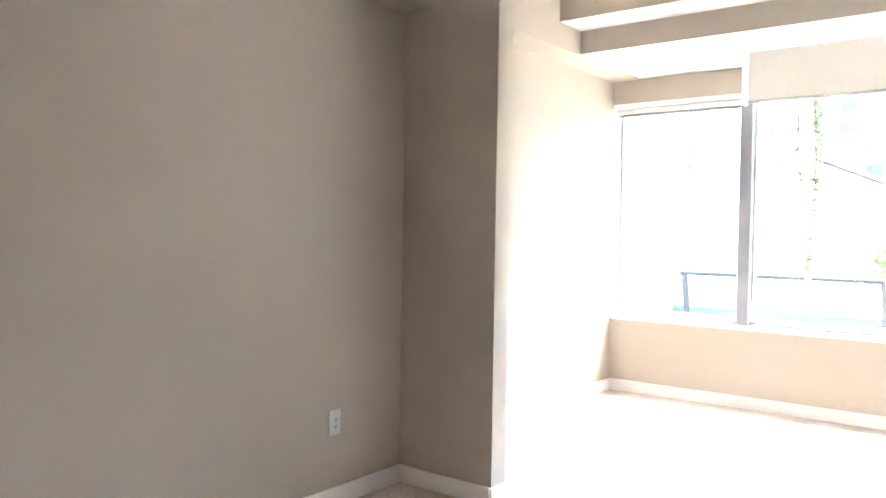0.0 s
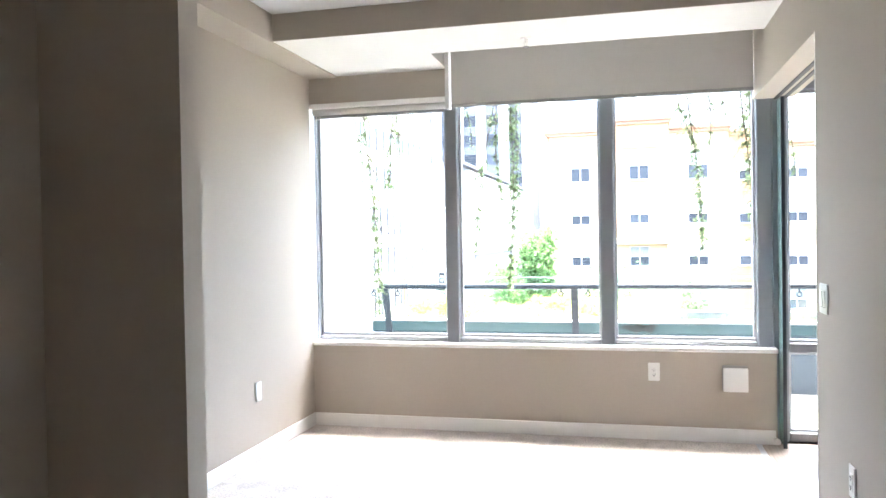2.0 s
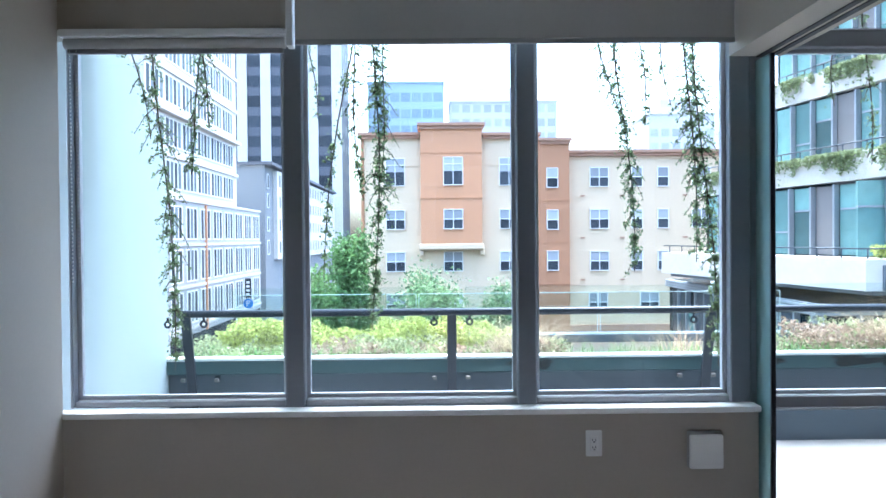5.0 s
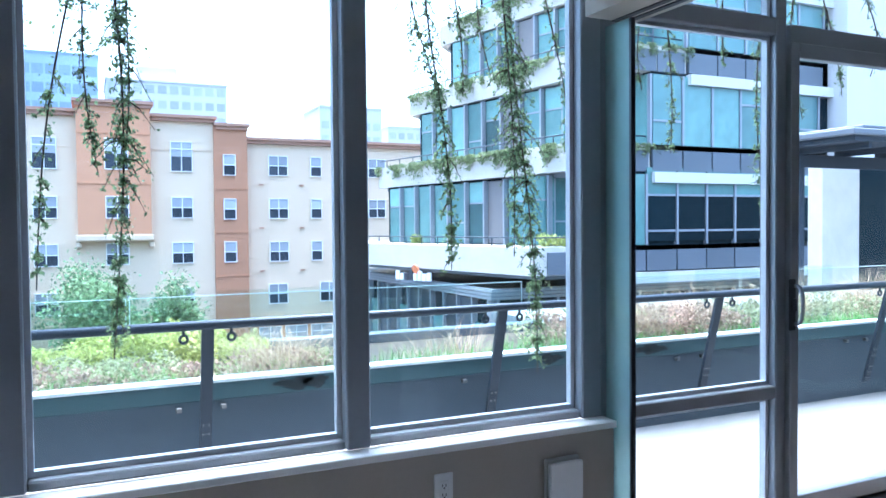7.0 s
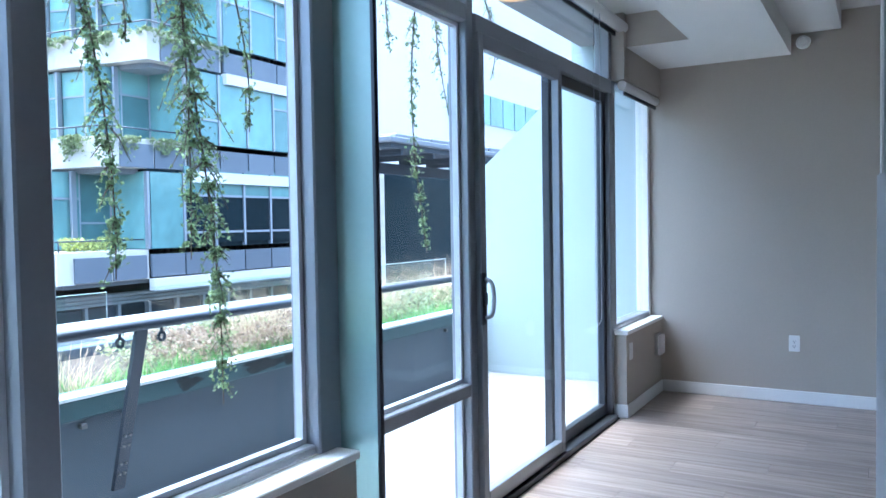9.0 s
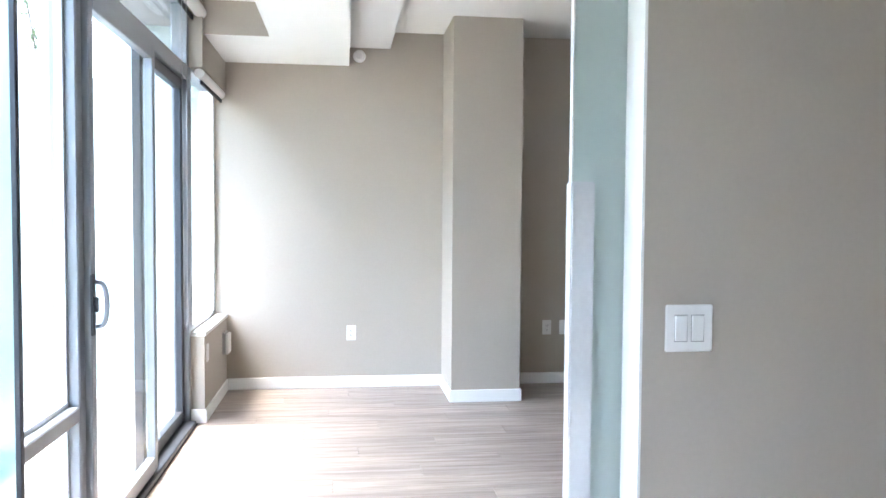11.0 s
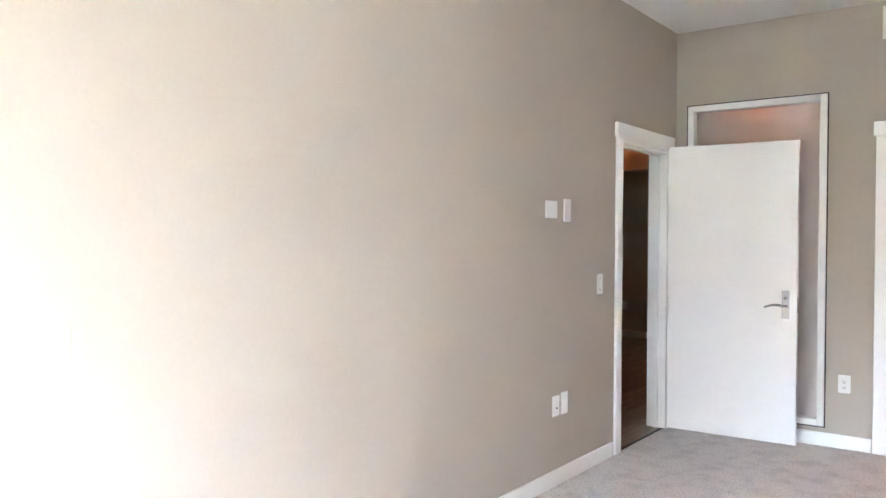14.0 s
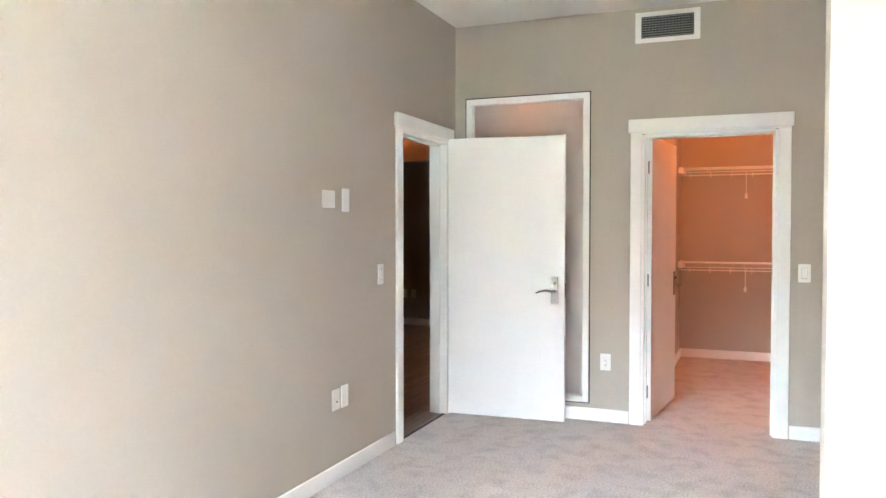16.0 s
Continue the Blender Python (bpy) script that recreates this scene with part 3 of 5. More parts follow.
tube(bm, (0.3, 0.02, 2.69), (3.3, 0.02, 2.69), 0.04, n=18)
part("roll", bm, M_TRIM, bl)
part("bottom_bar", boxes((0.3, 3.3, 0.055, 0.068, 2.63, 2.66), bevel=0.003, seg=1), M_SLOT, bl, "dark hem bar")
bm = bmesh.new()
for x in (2.62, 2.74):
    tube(bm, (x, 0.0, 2.66), (x + (2.68 - x) * 0.15, 0.0, 0.75), 0.0022, n=5)
tube(bm, (2.629, 0, 0.75), (2.68, 0, 0.72), 0.0022, n=5)
tube(bm, (2.731, 0, 0.75), (2.68, 0, 0.72), 0.0022, n=5)
part("pull_chain", bm, mat("grey_chain", (0.35, 0.36, 0.37), 0.4, 0.5), bl, "thin grey pull chain")
bl = empty("roller_blind", (0, 0, 0), "small white roller blind rolled up above the side window", "roller blind", group="roller blinds")
bm = bmesh.new()
tube(bm, (3.3, 0.03, 2.3), (4.2, 0.03, 2.3), 0.032, n=16)
part("roll", bm, M_TRIM, bl)
part("bottom_bar", boxes((3.35, 4.18, 0.02, 0.035, 2.235, 2.262), bevel=0.003, seg=1), M_SLOT, bl, "dark hem bar")

# glass sliding wall between the rooms
M_TEAL = mat("frosted_teal_glass", (0.55, 0.78, 0.76), 0.25, vary=0.03)
M_TEAL.node_tree.nodes["Principled BSDF"].inputs["Transmission Weight"].default_value = 0.6
M_PALE = mat("pale_frosted_glass", (0.57, 0.65, 0.62), 0.3, vary=0.02)
M_PALE.node_tree.nodes["Principled BSDF"].inputs["Transmission Weight"].default_value = 0.45
gp = empty("glass_partition", (0, 0, 0), "narrow frosted teal glass panel at the window end of the opening", "glass panel")
part("panel", boxes((0.155, 0.167, -0.075, 0.08, 0.01, 2.205)), M_TEAL, gp)
part("edge_profile", boxes((0.15, 0.172, -0.09, -0.075, 0.0, 2.205), bevel=0.002, seg=1), M_DARKFRAME, gp, "dark metal edge profile")
for k, (x, y1) in enumerate(((0.135, -1.532), (0.185, -1.58))):
    gp = empty("sliding_glass_panel", (x, 0, 0), "pale green glass sliding panel pushed behind the wall", "glass panel", group="sliding panels")
    p = part("panel", boxes((-0.006, 0.006, -2.9, y1, 0.01, 2.2)), M_PALE, gp)
    part("edge_strip", boxes((-0.009, 0.009, y1 - 0.001, y1 + 0.006, 0.005, 2.2), bevel=0.002, seg=1), M_TRIM, gp, "white edge strip")
    part("pull_bar", boxes((-0.035, 0.012, y1 - 0.055, y1 + 0.012, 0.02, 1.47 if k == 0 else 1.53), bevel=0.004), mat("satin_aluminium", (0.72, 0.73, 0.75), 0.3, 0.4), gp, "satin white metal pull bar")
tagged(part("ceiling_track", boxes((0.125, 0.15, -1.685, 0.0, 2.204, 2.21), (0.175, 0.2, -1.685, 0.0, 2.204, 2.21)), M_GASKET), "pair of dark sliding door tracks under the header", "track", kind="structure")
setting("header_soffit", boxes((0.002, 0.24, -1.683, -0.002, 2.2105, 2.212)), M_TRIM, "white underside of the header", "trim")
tagged(part("threshold_strip", boxes((-0.005, 0.03, -1.685, -0.02, 0.0, 0.006), bevel=0.002, seg=1), M_BEAD), "thin metal strip between carpet and laminate", "threshold", kind="structure")
setting("opening_jamb", boxes((-0.002, 0.122, -1.687, -1.679, 0, 2.21)), M_TRIM, "white painted end of the wall at the opening", "trim")

# sliding door handle
hd = empty("door_pull", (1.21, 0.06, 1.02), "curved grey metal pull handle on the balcony door", "door handle")
part("back_plate", boxes((-0.03, 0.012, -0.008, 0.0, -0.12, 0.12), bevel=0.003), M_DARKFRAME, hd)
bm = bmesh.new()
bow = [Vector((0.006, -0.006 - 0.046 * max(0.0, math.sin(math.pi * k / 14)) ** 0.5, 0.088 * math.cos(math.pi * k / 14))) for k in range(15)]
rims = []
for k, p in enumerate(bow):
    d = (bow[min(k + 1, 14)] - bow[max(k - 1, 0)]).normalized()
    side = Vector((1, 0, 0))
    out = d.cross(side).normalized()
    rims.append([bm.verts.new(p + 0.009 * (math.cos(math.pi * j / 5) * side + math.sin(math.pi * j / 5) * out)) for j in range(10)])
for ra, rb in zip(rims, rims[1:]):
    for j in range(10):
        bm.faces.new((ra[j], ra[(j + 1) % 10], rb[(j + 1) % 10], rb[j])).smooth = True
bm.faces.new(rims[0][::-1]), bm.faces.new(rims[-1])
bmesh.ops.recalc_face_normals(bm, faces=bm.faces)
part("grip", bm, M_FRAME, hd)
part("latch", boxes((-0.012, 0.004, -0.022, -0.006, -0.03, 0.03), bevel=0.003), M_DARKFRAME, hd)
bm = bmesh.new()
tube(bm, (0.118, -0.015, 0.035), (0.118, -0.06, 0.035), 0.014, n=12)
tube(bm, (0.118, -0.06, 0.035), (0.118, -0.075, 0.035), 0.02, n=12)
tagged(part("door_stop", bm, M_PLATE), "small white rubber door stop on the baseboard", "door stop")

# sprinklers and detector
def sprinkler(x, y, z):
    ob = empty("sprinkler", (x, y, z), "small white fire sprinkler head under the ceiling", "sprinkler", group="sprinklers")
    bm = bmesh.new()
    tube(bm, (0, 0, 0), (0, 0, -0.006), 0.035, n=20)
    part("rose", bm, M_PLATE, ob)
    bm = bmesh.new()
    tube(bm, (0, 0, -0.006), (0, 0, -0.03), 0.012, 0.009, n=10)
    for s in (-1, 1):
        tube(bm, (s * 0.012, 0, -0.02), (s * 0.004, 0, -0.05), 0.003, n=6)
    part("body", bm, M_PLATE, ob)
    bm = bmesh.new()
    tube(bm, (0, 0, -0.05), (0, 0, -0.054), 0.018, n=14)
    part("deflector", bm, M_STEEL, ob)


sprinkler(-1.36, -0.66, Z2)
sprinkler(-2.6, -2.0, H)
sd = empty("detector", (XE, -1.03, 2.634), "small round white detector high on the living room wall", "detector", rz=-90)
bm = bmesh.new()
tube(bm, (0, 0, 0), (0, -0.03, 0), 0.05, 0.045, n=22)
part("base", bm, M_PLATE, sd)
bm = bmesh.new()
tube(bm, (0, -0.03, 0), (0, -0.05, 0), 0.03, 0.022, n=18)
part("cap", bm, M_PLATE, sd)


# doors and casings
def casing(name, x0, x1, zt, depth, label):
    """Casing round an opening from x0 to x1 (local), wall face at y = 0, facing -y; the lining goes back by depth."""
    ob = empty(name, (0, 0, 0), label, "door frame", kind="structure")
    w = 0.085
    part("casing_left", boxes((x0 - w, x0 - 0.008, -0.02, 0.0, 0, zt + 0.008), bevel=0.004, seg=1), M_TRIM, ob)
    part("casing_right", boxes((x1 + 0.008, x1 + w, -0.02, 0.0, 0, zt + 0.008), bevel=0.004, seg=1), M_TRIM, ob)
    part("casing_head", boxes((x0 - w - 0.015, x1 + w + 0.015, -0.026, 0.0, zt + 0.018, zt + 0.11), bevel=0.004, seg=1), M_TRIM, ob)
    part("casing_fillet", boxes((x0 - w, x1 + w, -0.023, 0.0, zt + 0.0085, zt + 0.0175)), M_TRIM, ob)
    part("lining", boxes((x0 - 0.012, x0 + 0.012, -0.012, depth + 0.01, 0, zt), (x1 - 0.012, x1 + 0.012, -0.012, depth + 0.01, 0, zt), (x0 + 0.012, x1 - 0.012, -0.012, depth + 0.01, zt - 0.012, zt + 0.006)), M_TRIM, ob)
    part("stop", boxes((x0 + 0.012, x0 + 0.024, 0.045, 0.08, 0, zt - 0.012), (x1 - 0.024, x1 - 0.012, 0.045, 0.08, 0, zt - 0.012), (x0 + 0.024, x1 - 0.024, 0.045, 0.08, zt - 0.024, zt - 0.012)), M_TRIM, ob)
    return ob


cs = casing("door_frame_1", -0.4, 0.4, DZ, 0.12, "white painted door frame with a wide head casing")
cs.matrix_world = pose(0.0, (DY0 + DY1) / 2, 0, 0, 0, -90)
cs = casing("door_frame_2", -0.43, 0.43, CZ, 0.12, "white painted closet door frame with a wide head casing")
cs.matrix_world = pose((CX0 + CX1) / 2, YS, 0, 0, 0, 180)


def lever(parent, x, z, y, s, d):
    """Plate and lever: s the side the lever points to, d the way it stands out along y."""
    pl = part("handle_plate", boxes((x - 0.024, x + 0.024, min(y, y + d * 0.008), max(y, y + d * 0.008), z - 0.095, z + 0.095), bevel=0.003), M_STEEL, parent, "brushed steel handle plate")
    bm = bmesh.new()
    tube(bm, (x, y, z - 0.01), (x, y + d * 0.05, z - 0.01), 0.011, n=12)
    prev = Vector((x, y + d * 0.05, z - 0.01))
    for k in range(1, 9):
        q = Vector((x + s * 0.125 * k / 8, y + d * 0.052, z - 0.01 + 0.012 * math.sin(math.pi * k / 8) - 0.010 * (k / 8) ** 2))
        tube(bm, prev, q, 0.010 - 0.0005 * k, n=8)
        prev = q
    part("lever", bm, M_STEEL, pl, "curved steel lever")
    bm = bmesh.new()
    tube(bm, (x, y + d * 0.008, z + 0.045), (x, y + d * 0.018, z + 0.045), 0.011, n=14)
    part("lock_button", bm, M_SLOT if d < 0 else M_STEEL, pl)


def swing_door(name, label, hinge, rz, width, hl, reach):
    ob = empty(name, hinge, label, "door", rz=rz)
    part("leaf", boxes((0.004, width, -0.02, 0.02, 0.012, 2.05), bevel=0.002, seg=1), M_DOOR, ob)
    lever(ob, width - 0.07, 0.95, -0.02, -1, -1)
    lever(ob, width - 0.07, 0.95, 0.02, -1, 1)
    part("latch_plate", boxes((width, width + 0.0015, -0.012, 0.012, 0.90, 1.0)), M_STEEL, ob)
    for z in (0.22, 1.02, 1.82):
        bm = bmesh.new()
        tube(bm, (0.0, reach, z - 0.045), (0.0, reach, z + 0.045), 0.007, n=10)
        bx(bm, 0.0, 0.03, min(reach, 0.0) - 0.001, max(reach, 0.0) + 0.001, z - 0.045, z + 0.045)
        part("hinge", bm, M_STEEL, ob)
    return ob


swing_door("bedroom_door", "white flush bedroom door standing wide open against the end wall", (-0.02, -6.285, 0.0), 182.6, 0.87, 0.95, 0.022)
swing_door("closet_door", "white flush closet door swung open into the closet", (-1.437, -6.56, 0.0), -96, 0.86, 0.95, 0.022)

# framed frosted pane beside the door
fp = empty("window_5", (0, 0, 0), "tall frosted interior pane in a white frame", "interior window", kind="structure")
f = 0.045
for r in ((PX0, PX0 + f, PZ0, PZ1), (PX1 - f, PX1, PZ0, PZ1), (PX0 + f, PX1 - f, PZ0, PZ0 + f), (PX0 + f, PX1 - f, PZ1 - f, PZ1)):
    part("frame", boxes((r[0], r[1], YS - 0.1, YS + 0.012, r[2], r[3]), bevel=0.003, seg=1), M_TRIM, fp)
# thin black strips draw the shadow line round the frame
g = 0.008
for r in ((PX0 - g, PX0, PZ0 - g, PZ1 + g), (PX1, PX1 + g, PZ0 - g, PZ1 + g), (PX0, PX1, PZ0 - g, PZ0), (PX0, PX1, PZ1, PZ1 + g)):
    part("shadow_gap", boxes((r[0], r[1], YS - 0.01, YS + 0.004, r[2], r[3])), M_GASKET, fp)
M_FROST = mat("frosted_pane", (0.72, 0.66, 0.62), 0.35, vary=0.02)
M_FROST.node_tree.nodes["Principled BSDF"].inputs["Transmission Weight"].default_value = 0.55
part("pane", boxes((PX0 + f, PX1 - f, YS - 0.06, YS - 0.05, PZ0 + f, PZ1 - f)), M_FROST, fp)

# ceiling vent
vg = empty("air_vent", (-1.562, YS, 2.783), "white air vent grille high on the end wall", "air vent")
part("frame", boxes((-0.215, 0.215, 0, 0.012, 0.075, 0.105), (-0.215, 0.215, 0, 0.012, -0.105, -0.075), (-0.215, -0.175, 0, 0.012, -0.075, 0.075), (0.175, 0.215, 0, 0.012, -0.075, 0.075)), M_TRIM, vg)
part("backing", boxes((-0.176, 0.176, 0.001, 0.003, -0.076, 0.076)), M_SLOT, vg)
for k in range(9):
    z = -0.066 + k * 0.0165
    bm = boxes((-0.175, 0.175, 0.003, 0.010, z - 0.0018, z + 0.0018))
    part("slat", bm, M_FRAME, vg)
for k in range(16):
    x = -0.165 + k * 0.022
    part("slat", boxes((x - 0.0012, x + 0.0012, 0.0105, 0.0115, -0.075, 0.075)), M_FRAME, vg)


# wire shelves in the closet
def wire_shelf(z):
    ob = empty("wire_shelf", (0, -9.6, z), "white coated wire closet shelf with a hanging rail", "wire shelf", group="closet shelves")
    x0, x1 = -3.04, -1.41
    M_WIRE = M_TRIM
    for dy, dz, nm in ((0.32, 0.0, "front_wire"), (0.32, -0.045, "front_wire"), (0.20, 0.0, "wire"), (0.08, 0.0, "wire"), (0.015, 0.0, "back_wire"), (0.285, -0.075, "hanging_rail")):
        bm = bmesh.new()
        tube(bm, (x0, dy, dz), (x1, dy, dz), 0.0045 if nm != "hanging_rail" else 0.006, n=6)
        part(nm, bm, M_WIRE, ob)
    bm = bmesh.new()
    k = x0
    while k < x1:
        tube(bm, (k, 0.0, 0.003), (k, 0.322, 0.003), 0.0016, n=4)
        tube(bm, (k, 0.322, 0.003), (k, 0.322, -0.045), 0.0016, n=4)
        k += 0.026
    tagged(part("deck_wires", bm, M_WIRE, ob), kind="stuff")
    for x in [x1 - 0.11 - 0.2 * i for i in range(8)]:
        bm = bmesh.new()
        tube(bm, (x, 0.32, -0.045), (x, 0.285, -0.075), 0.004, n=6)
        tube(bm, (x, 0.285, -0.075), (x, 0.27, -0.1), 0.004, n=6)
        part("hook", bm, M_WIRE, ob)
    part("end_bracket", boxes((x1 - 0.045, x1 + 0.005, 0.0, 0.335, -0.055, 0.012), bevel=0.004, seg=1), M_WIRE, ob)
    for x in (-2.06, -2.8):
        bm = bmesh.new()
        tube(bm, (x, 0.31, -0.045), (x, 0.012, -0.27), 0.005, n=6)
        bx(bm, x - 0.014, x + 0.014, 0.0, 0.02, -0.31, -0.26)
        part("brace", bm, M_WIRE, ob)


wire_shelf(2.01)
wire_shelf(1.03)
cl = empty("ceiling_light", (-2.05, -8.0, H), "small warm ceiling light in the closet", "ceiling light")
bm = bmesh.new()
tube(bm, (0, 0, 0), (0, 0, -0.06), 0.13, 0.11, n=24)
part("base", bm, M_TRIM, cl)

# ---- plants ----
def leaf_mat(name, color, vary=0.35):
    m = mat(name, color, 0.6, vary=0.05, scale=1.0, fine=8, spec=0.3)
    n, lk = m.node_tree.nodes, m.node_tree.links.new
    geo, mr, mu = n.new("ShaderNodeNewGeometry"), n.new("ShaderNodeMapRange"), n.new("ShaderNodeVectorMath")
    mr.inputs["To Min"].default_value, mr.inputs["To Max"].default_value = 1 - vary, 1 + vary
    mu.operation = "SCALE"
    p = n["Principled BSDF"]
    src = p.inputs["Base Color"].links[0].from_socket
    lk(geo.outputs["Random Per Island"], mr.inputs["Value"]), lk(src, mu.inputs[0]), lk(mr.outputs[0], mu.inputs["Scale"]), lk(mu.outputs[0], p.inputs["Base Color"])
    tr, mx = n.new("ShaderNodeBsdfTranslucent"), n.new("ShaderNodeMixShader")
    mx.inputs["Fac"].default_value = 0.4
    lk(mu.outputs[0], tr.inputs["Color"]), lk(p.outputs[0], mx.inputs[1]), lk(tr.outputs[0], mx.inputs[2]), lk(mx.outputs[0], n["Material Output"].inputs["Surface"])
    return m


M_VINE = leaf_mat("vine_leaf", (0.2, 0.27, 0.13), 0.5)
M_STEM = mat("brown_stem", (0.09, 0.06, 0.04), 0.9, vary=0.2)
M_LIME = leaf_mat("lime_foliage", (0.36, 0.4, 0.13), 0.45)
M_MIX = leaf_mat("olive_foliage", (0.3, 0.32, 0.18), 0.5)
M_RUST = leaf_mat("rusty_foliage", (0.36, 0.26, 0.2), 0.5)
M_GRASS = leaf_mat("green_grass", (0.13, 0.3, 0.07))
M_STRAW = leaf_mat("straw_grass", (0.4, 0.31, 0.21), 0.4)
M_TREE = leaf_mat("tree_leaf", (0.15, 0.26, 0.1), 0.55)
M_TREE2 = leaf_mat("young_tree_leaf", (0.2, 0.29, 0.15), 0.6)
M_BARK = mat("grey_bark", (0.13, 0.1, 0.08), 0.95, vary=0.25, scale=6, bump=0.6, bscale=30)
rng = np.random.default_rng(7)


def leaves(name, centres, size, material, parent=None, flat=0.3, long=1.6):
    """Many small folded leaves, each four corners and a crease, at the given centres."""
    c = np.asarray(centres, float)
    n = len(c)
    u = rng.normal(size=(n, 3)); u[:, 2] -= flat
    u /= np.linalg.norm(u, axis=1)[:, None]
    w = rng.normal(size=(n, 3)); w -= (w * u).sum(1)[:, None] * u
    w /= np.linalg.norm(w, axis=1)[:, None]
    k = np.cross(u, w)
    s = (size * rng.uniform(0.6, 1.35, n))[:, None]
    pts = np.stack([c - u * s * long / 2, c + w * s / 2 + k * s * 0.15, c + u * s * long / 2, c - w * s / 2 + k * s * 0.15], 1).reshape(-1, 3)
    i = np.arange(n)[:, None] * 4
    faces = np.concatenate([i + np.array([[0, 1, 2]]), i + np.array([[0, 2, 3]])], 0)
    me = bpy.data.meshes.new(name)
    me.from_pydata(pts.tolist(), [], faces.tolist())
    me.materials.append(material)
    ob = new(name, me)
    if parent:
        ob.parent = parent
    return ob


def blades(name, roots, height, material, lean=0.35, width=0.006, parent=None):
    """Bent grass blades from the given root points."""
    r = np.asarray(roots, float)
    n = len(r)
    h = height * rng.uniform(0.5, 1.15, n)
    a = rng.uniform(0, 2 * math.pi, n)
    d = np.stack([np.cos(a), np.sin(a), np.zeros(n)], 1)
    l = (lean * h * rng.uniform(0.2, 1.4, n))[:, None]
    side = np.stack([-np.sin(a), np.cos(a), np.zeros(n)], 1) * width / 2
    up = np.array([0, 0, 1.0])
    mid = r + up * (h * 0.6)[:, None] + d * l * 0.35
    tip = r + up * (h * 0.95)[:, None] + d * l
    pts = np.stack([r - side, r + side, mid + side * 0.7, mid - side * 0.7, tip], 1).reshape(-1, 3)
    faces = []
    for i in range(n):
        b = i * 5
        faces += [(b, b + 1, b + 2, b + 3), (b + 3, b + 2, b + 4)]
    me = bpy.data.meshes.new(name)
    me.from_pydata(pts.tolist(), [], faces)
    me.materials.append(material)
    ob = new(name, me)
    if parent:
        ob.parent = parent
    return ob


def vine(x0, x1, y, ztop, ztip, count, spread, twigs, label):
    """One hanging vine: a winding stem, side twigs, and leaves that thicken low down."""
    ob = empty("hanging_vine", (0, 0, 0), label, "hanging vine", group="vines above the balcony")
    if ztip < 1.3:
        count = int(count * 1.45)
    spread *= 1.15
    bm = bmesh.new()
    pts, n = [], 26
    ph = rng.uniform(0, 6, 3)
    for k in range(n + 1):
        f = k / n
        pts.append(Vector((x0 + (x1 - x0) * f + 0.035 * math.sin(5 * f + ph[0]) * (1 - f * 0.3), y + 0.03 * math.sin(4 * f + ph[1]), ztop + (ztip - ztop) * f)))
    for k in range(n):
        tube(bm, pts[k], pts[k + 1], 0.006 * (1 - 0.6 * k / n), 0.006 * (1 - 0.6 * (k + 1) / n), n=5, caps=False)
    cs = []
    for k in range(twigs):
        f = rng.uniform(0.02, 0.98) ** 0.75
        p = pts[int(f * n)]
        a = rng.uniform(0, 2 * math.pi)
        ln = spread * rng.uniform(0.3, 1.1) * (0.5 + 0.8 * math.sin(math.pi * min(1, f * 1.05)) ** 2)
        q = p + Vector((math.cos(a) * ln * 0.75, 0.6 * math.sin(a) * ln, -ln * rng.uniform(0.3, 1.4)))
        m = (p + q) / 2 + Vector((0, 0, ln * 0.15))
        tube(bm, p, m, 0.0025, n=4, caps=False)
        tube(bm, m, q, 0.002, 0.0012, n=4, caps=False)
        for j in range(int(1.25 * count / twigs)):
            g = rng.uniform(0, 1)
            base = p.lerp(m, g * 2) if g < 0.5 else m.lerp(q, g * 2 - 1)
            cs.append(np.array(base) + rng.normal(0, 0.008, 3))
    for j in range(int(count * 0.4)):
        f = rng.uniform(0, 1) ** 0.8
        cs.append(np.array(pts[min(n, int(f * n))]) + rng.normal(0, 0.018, 3))
    part("stem", bm, M_STEM, ob, "thin brown stem")
    tagged(leaves("foliage", cs, 0.0115, M_VINE, ob), kind="stuff")
    return ob


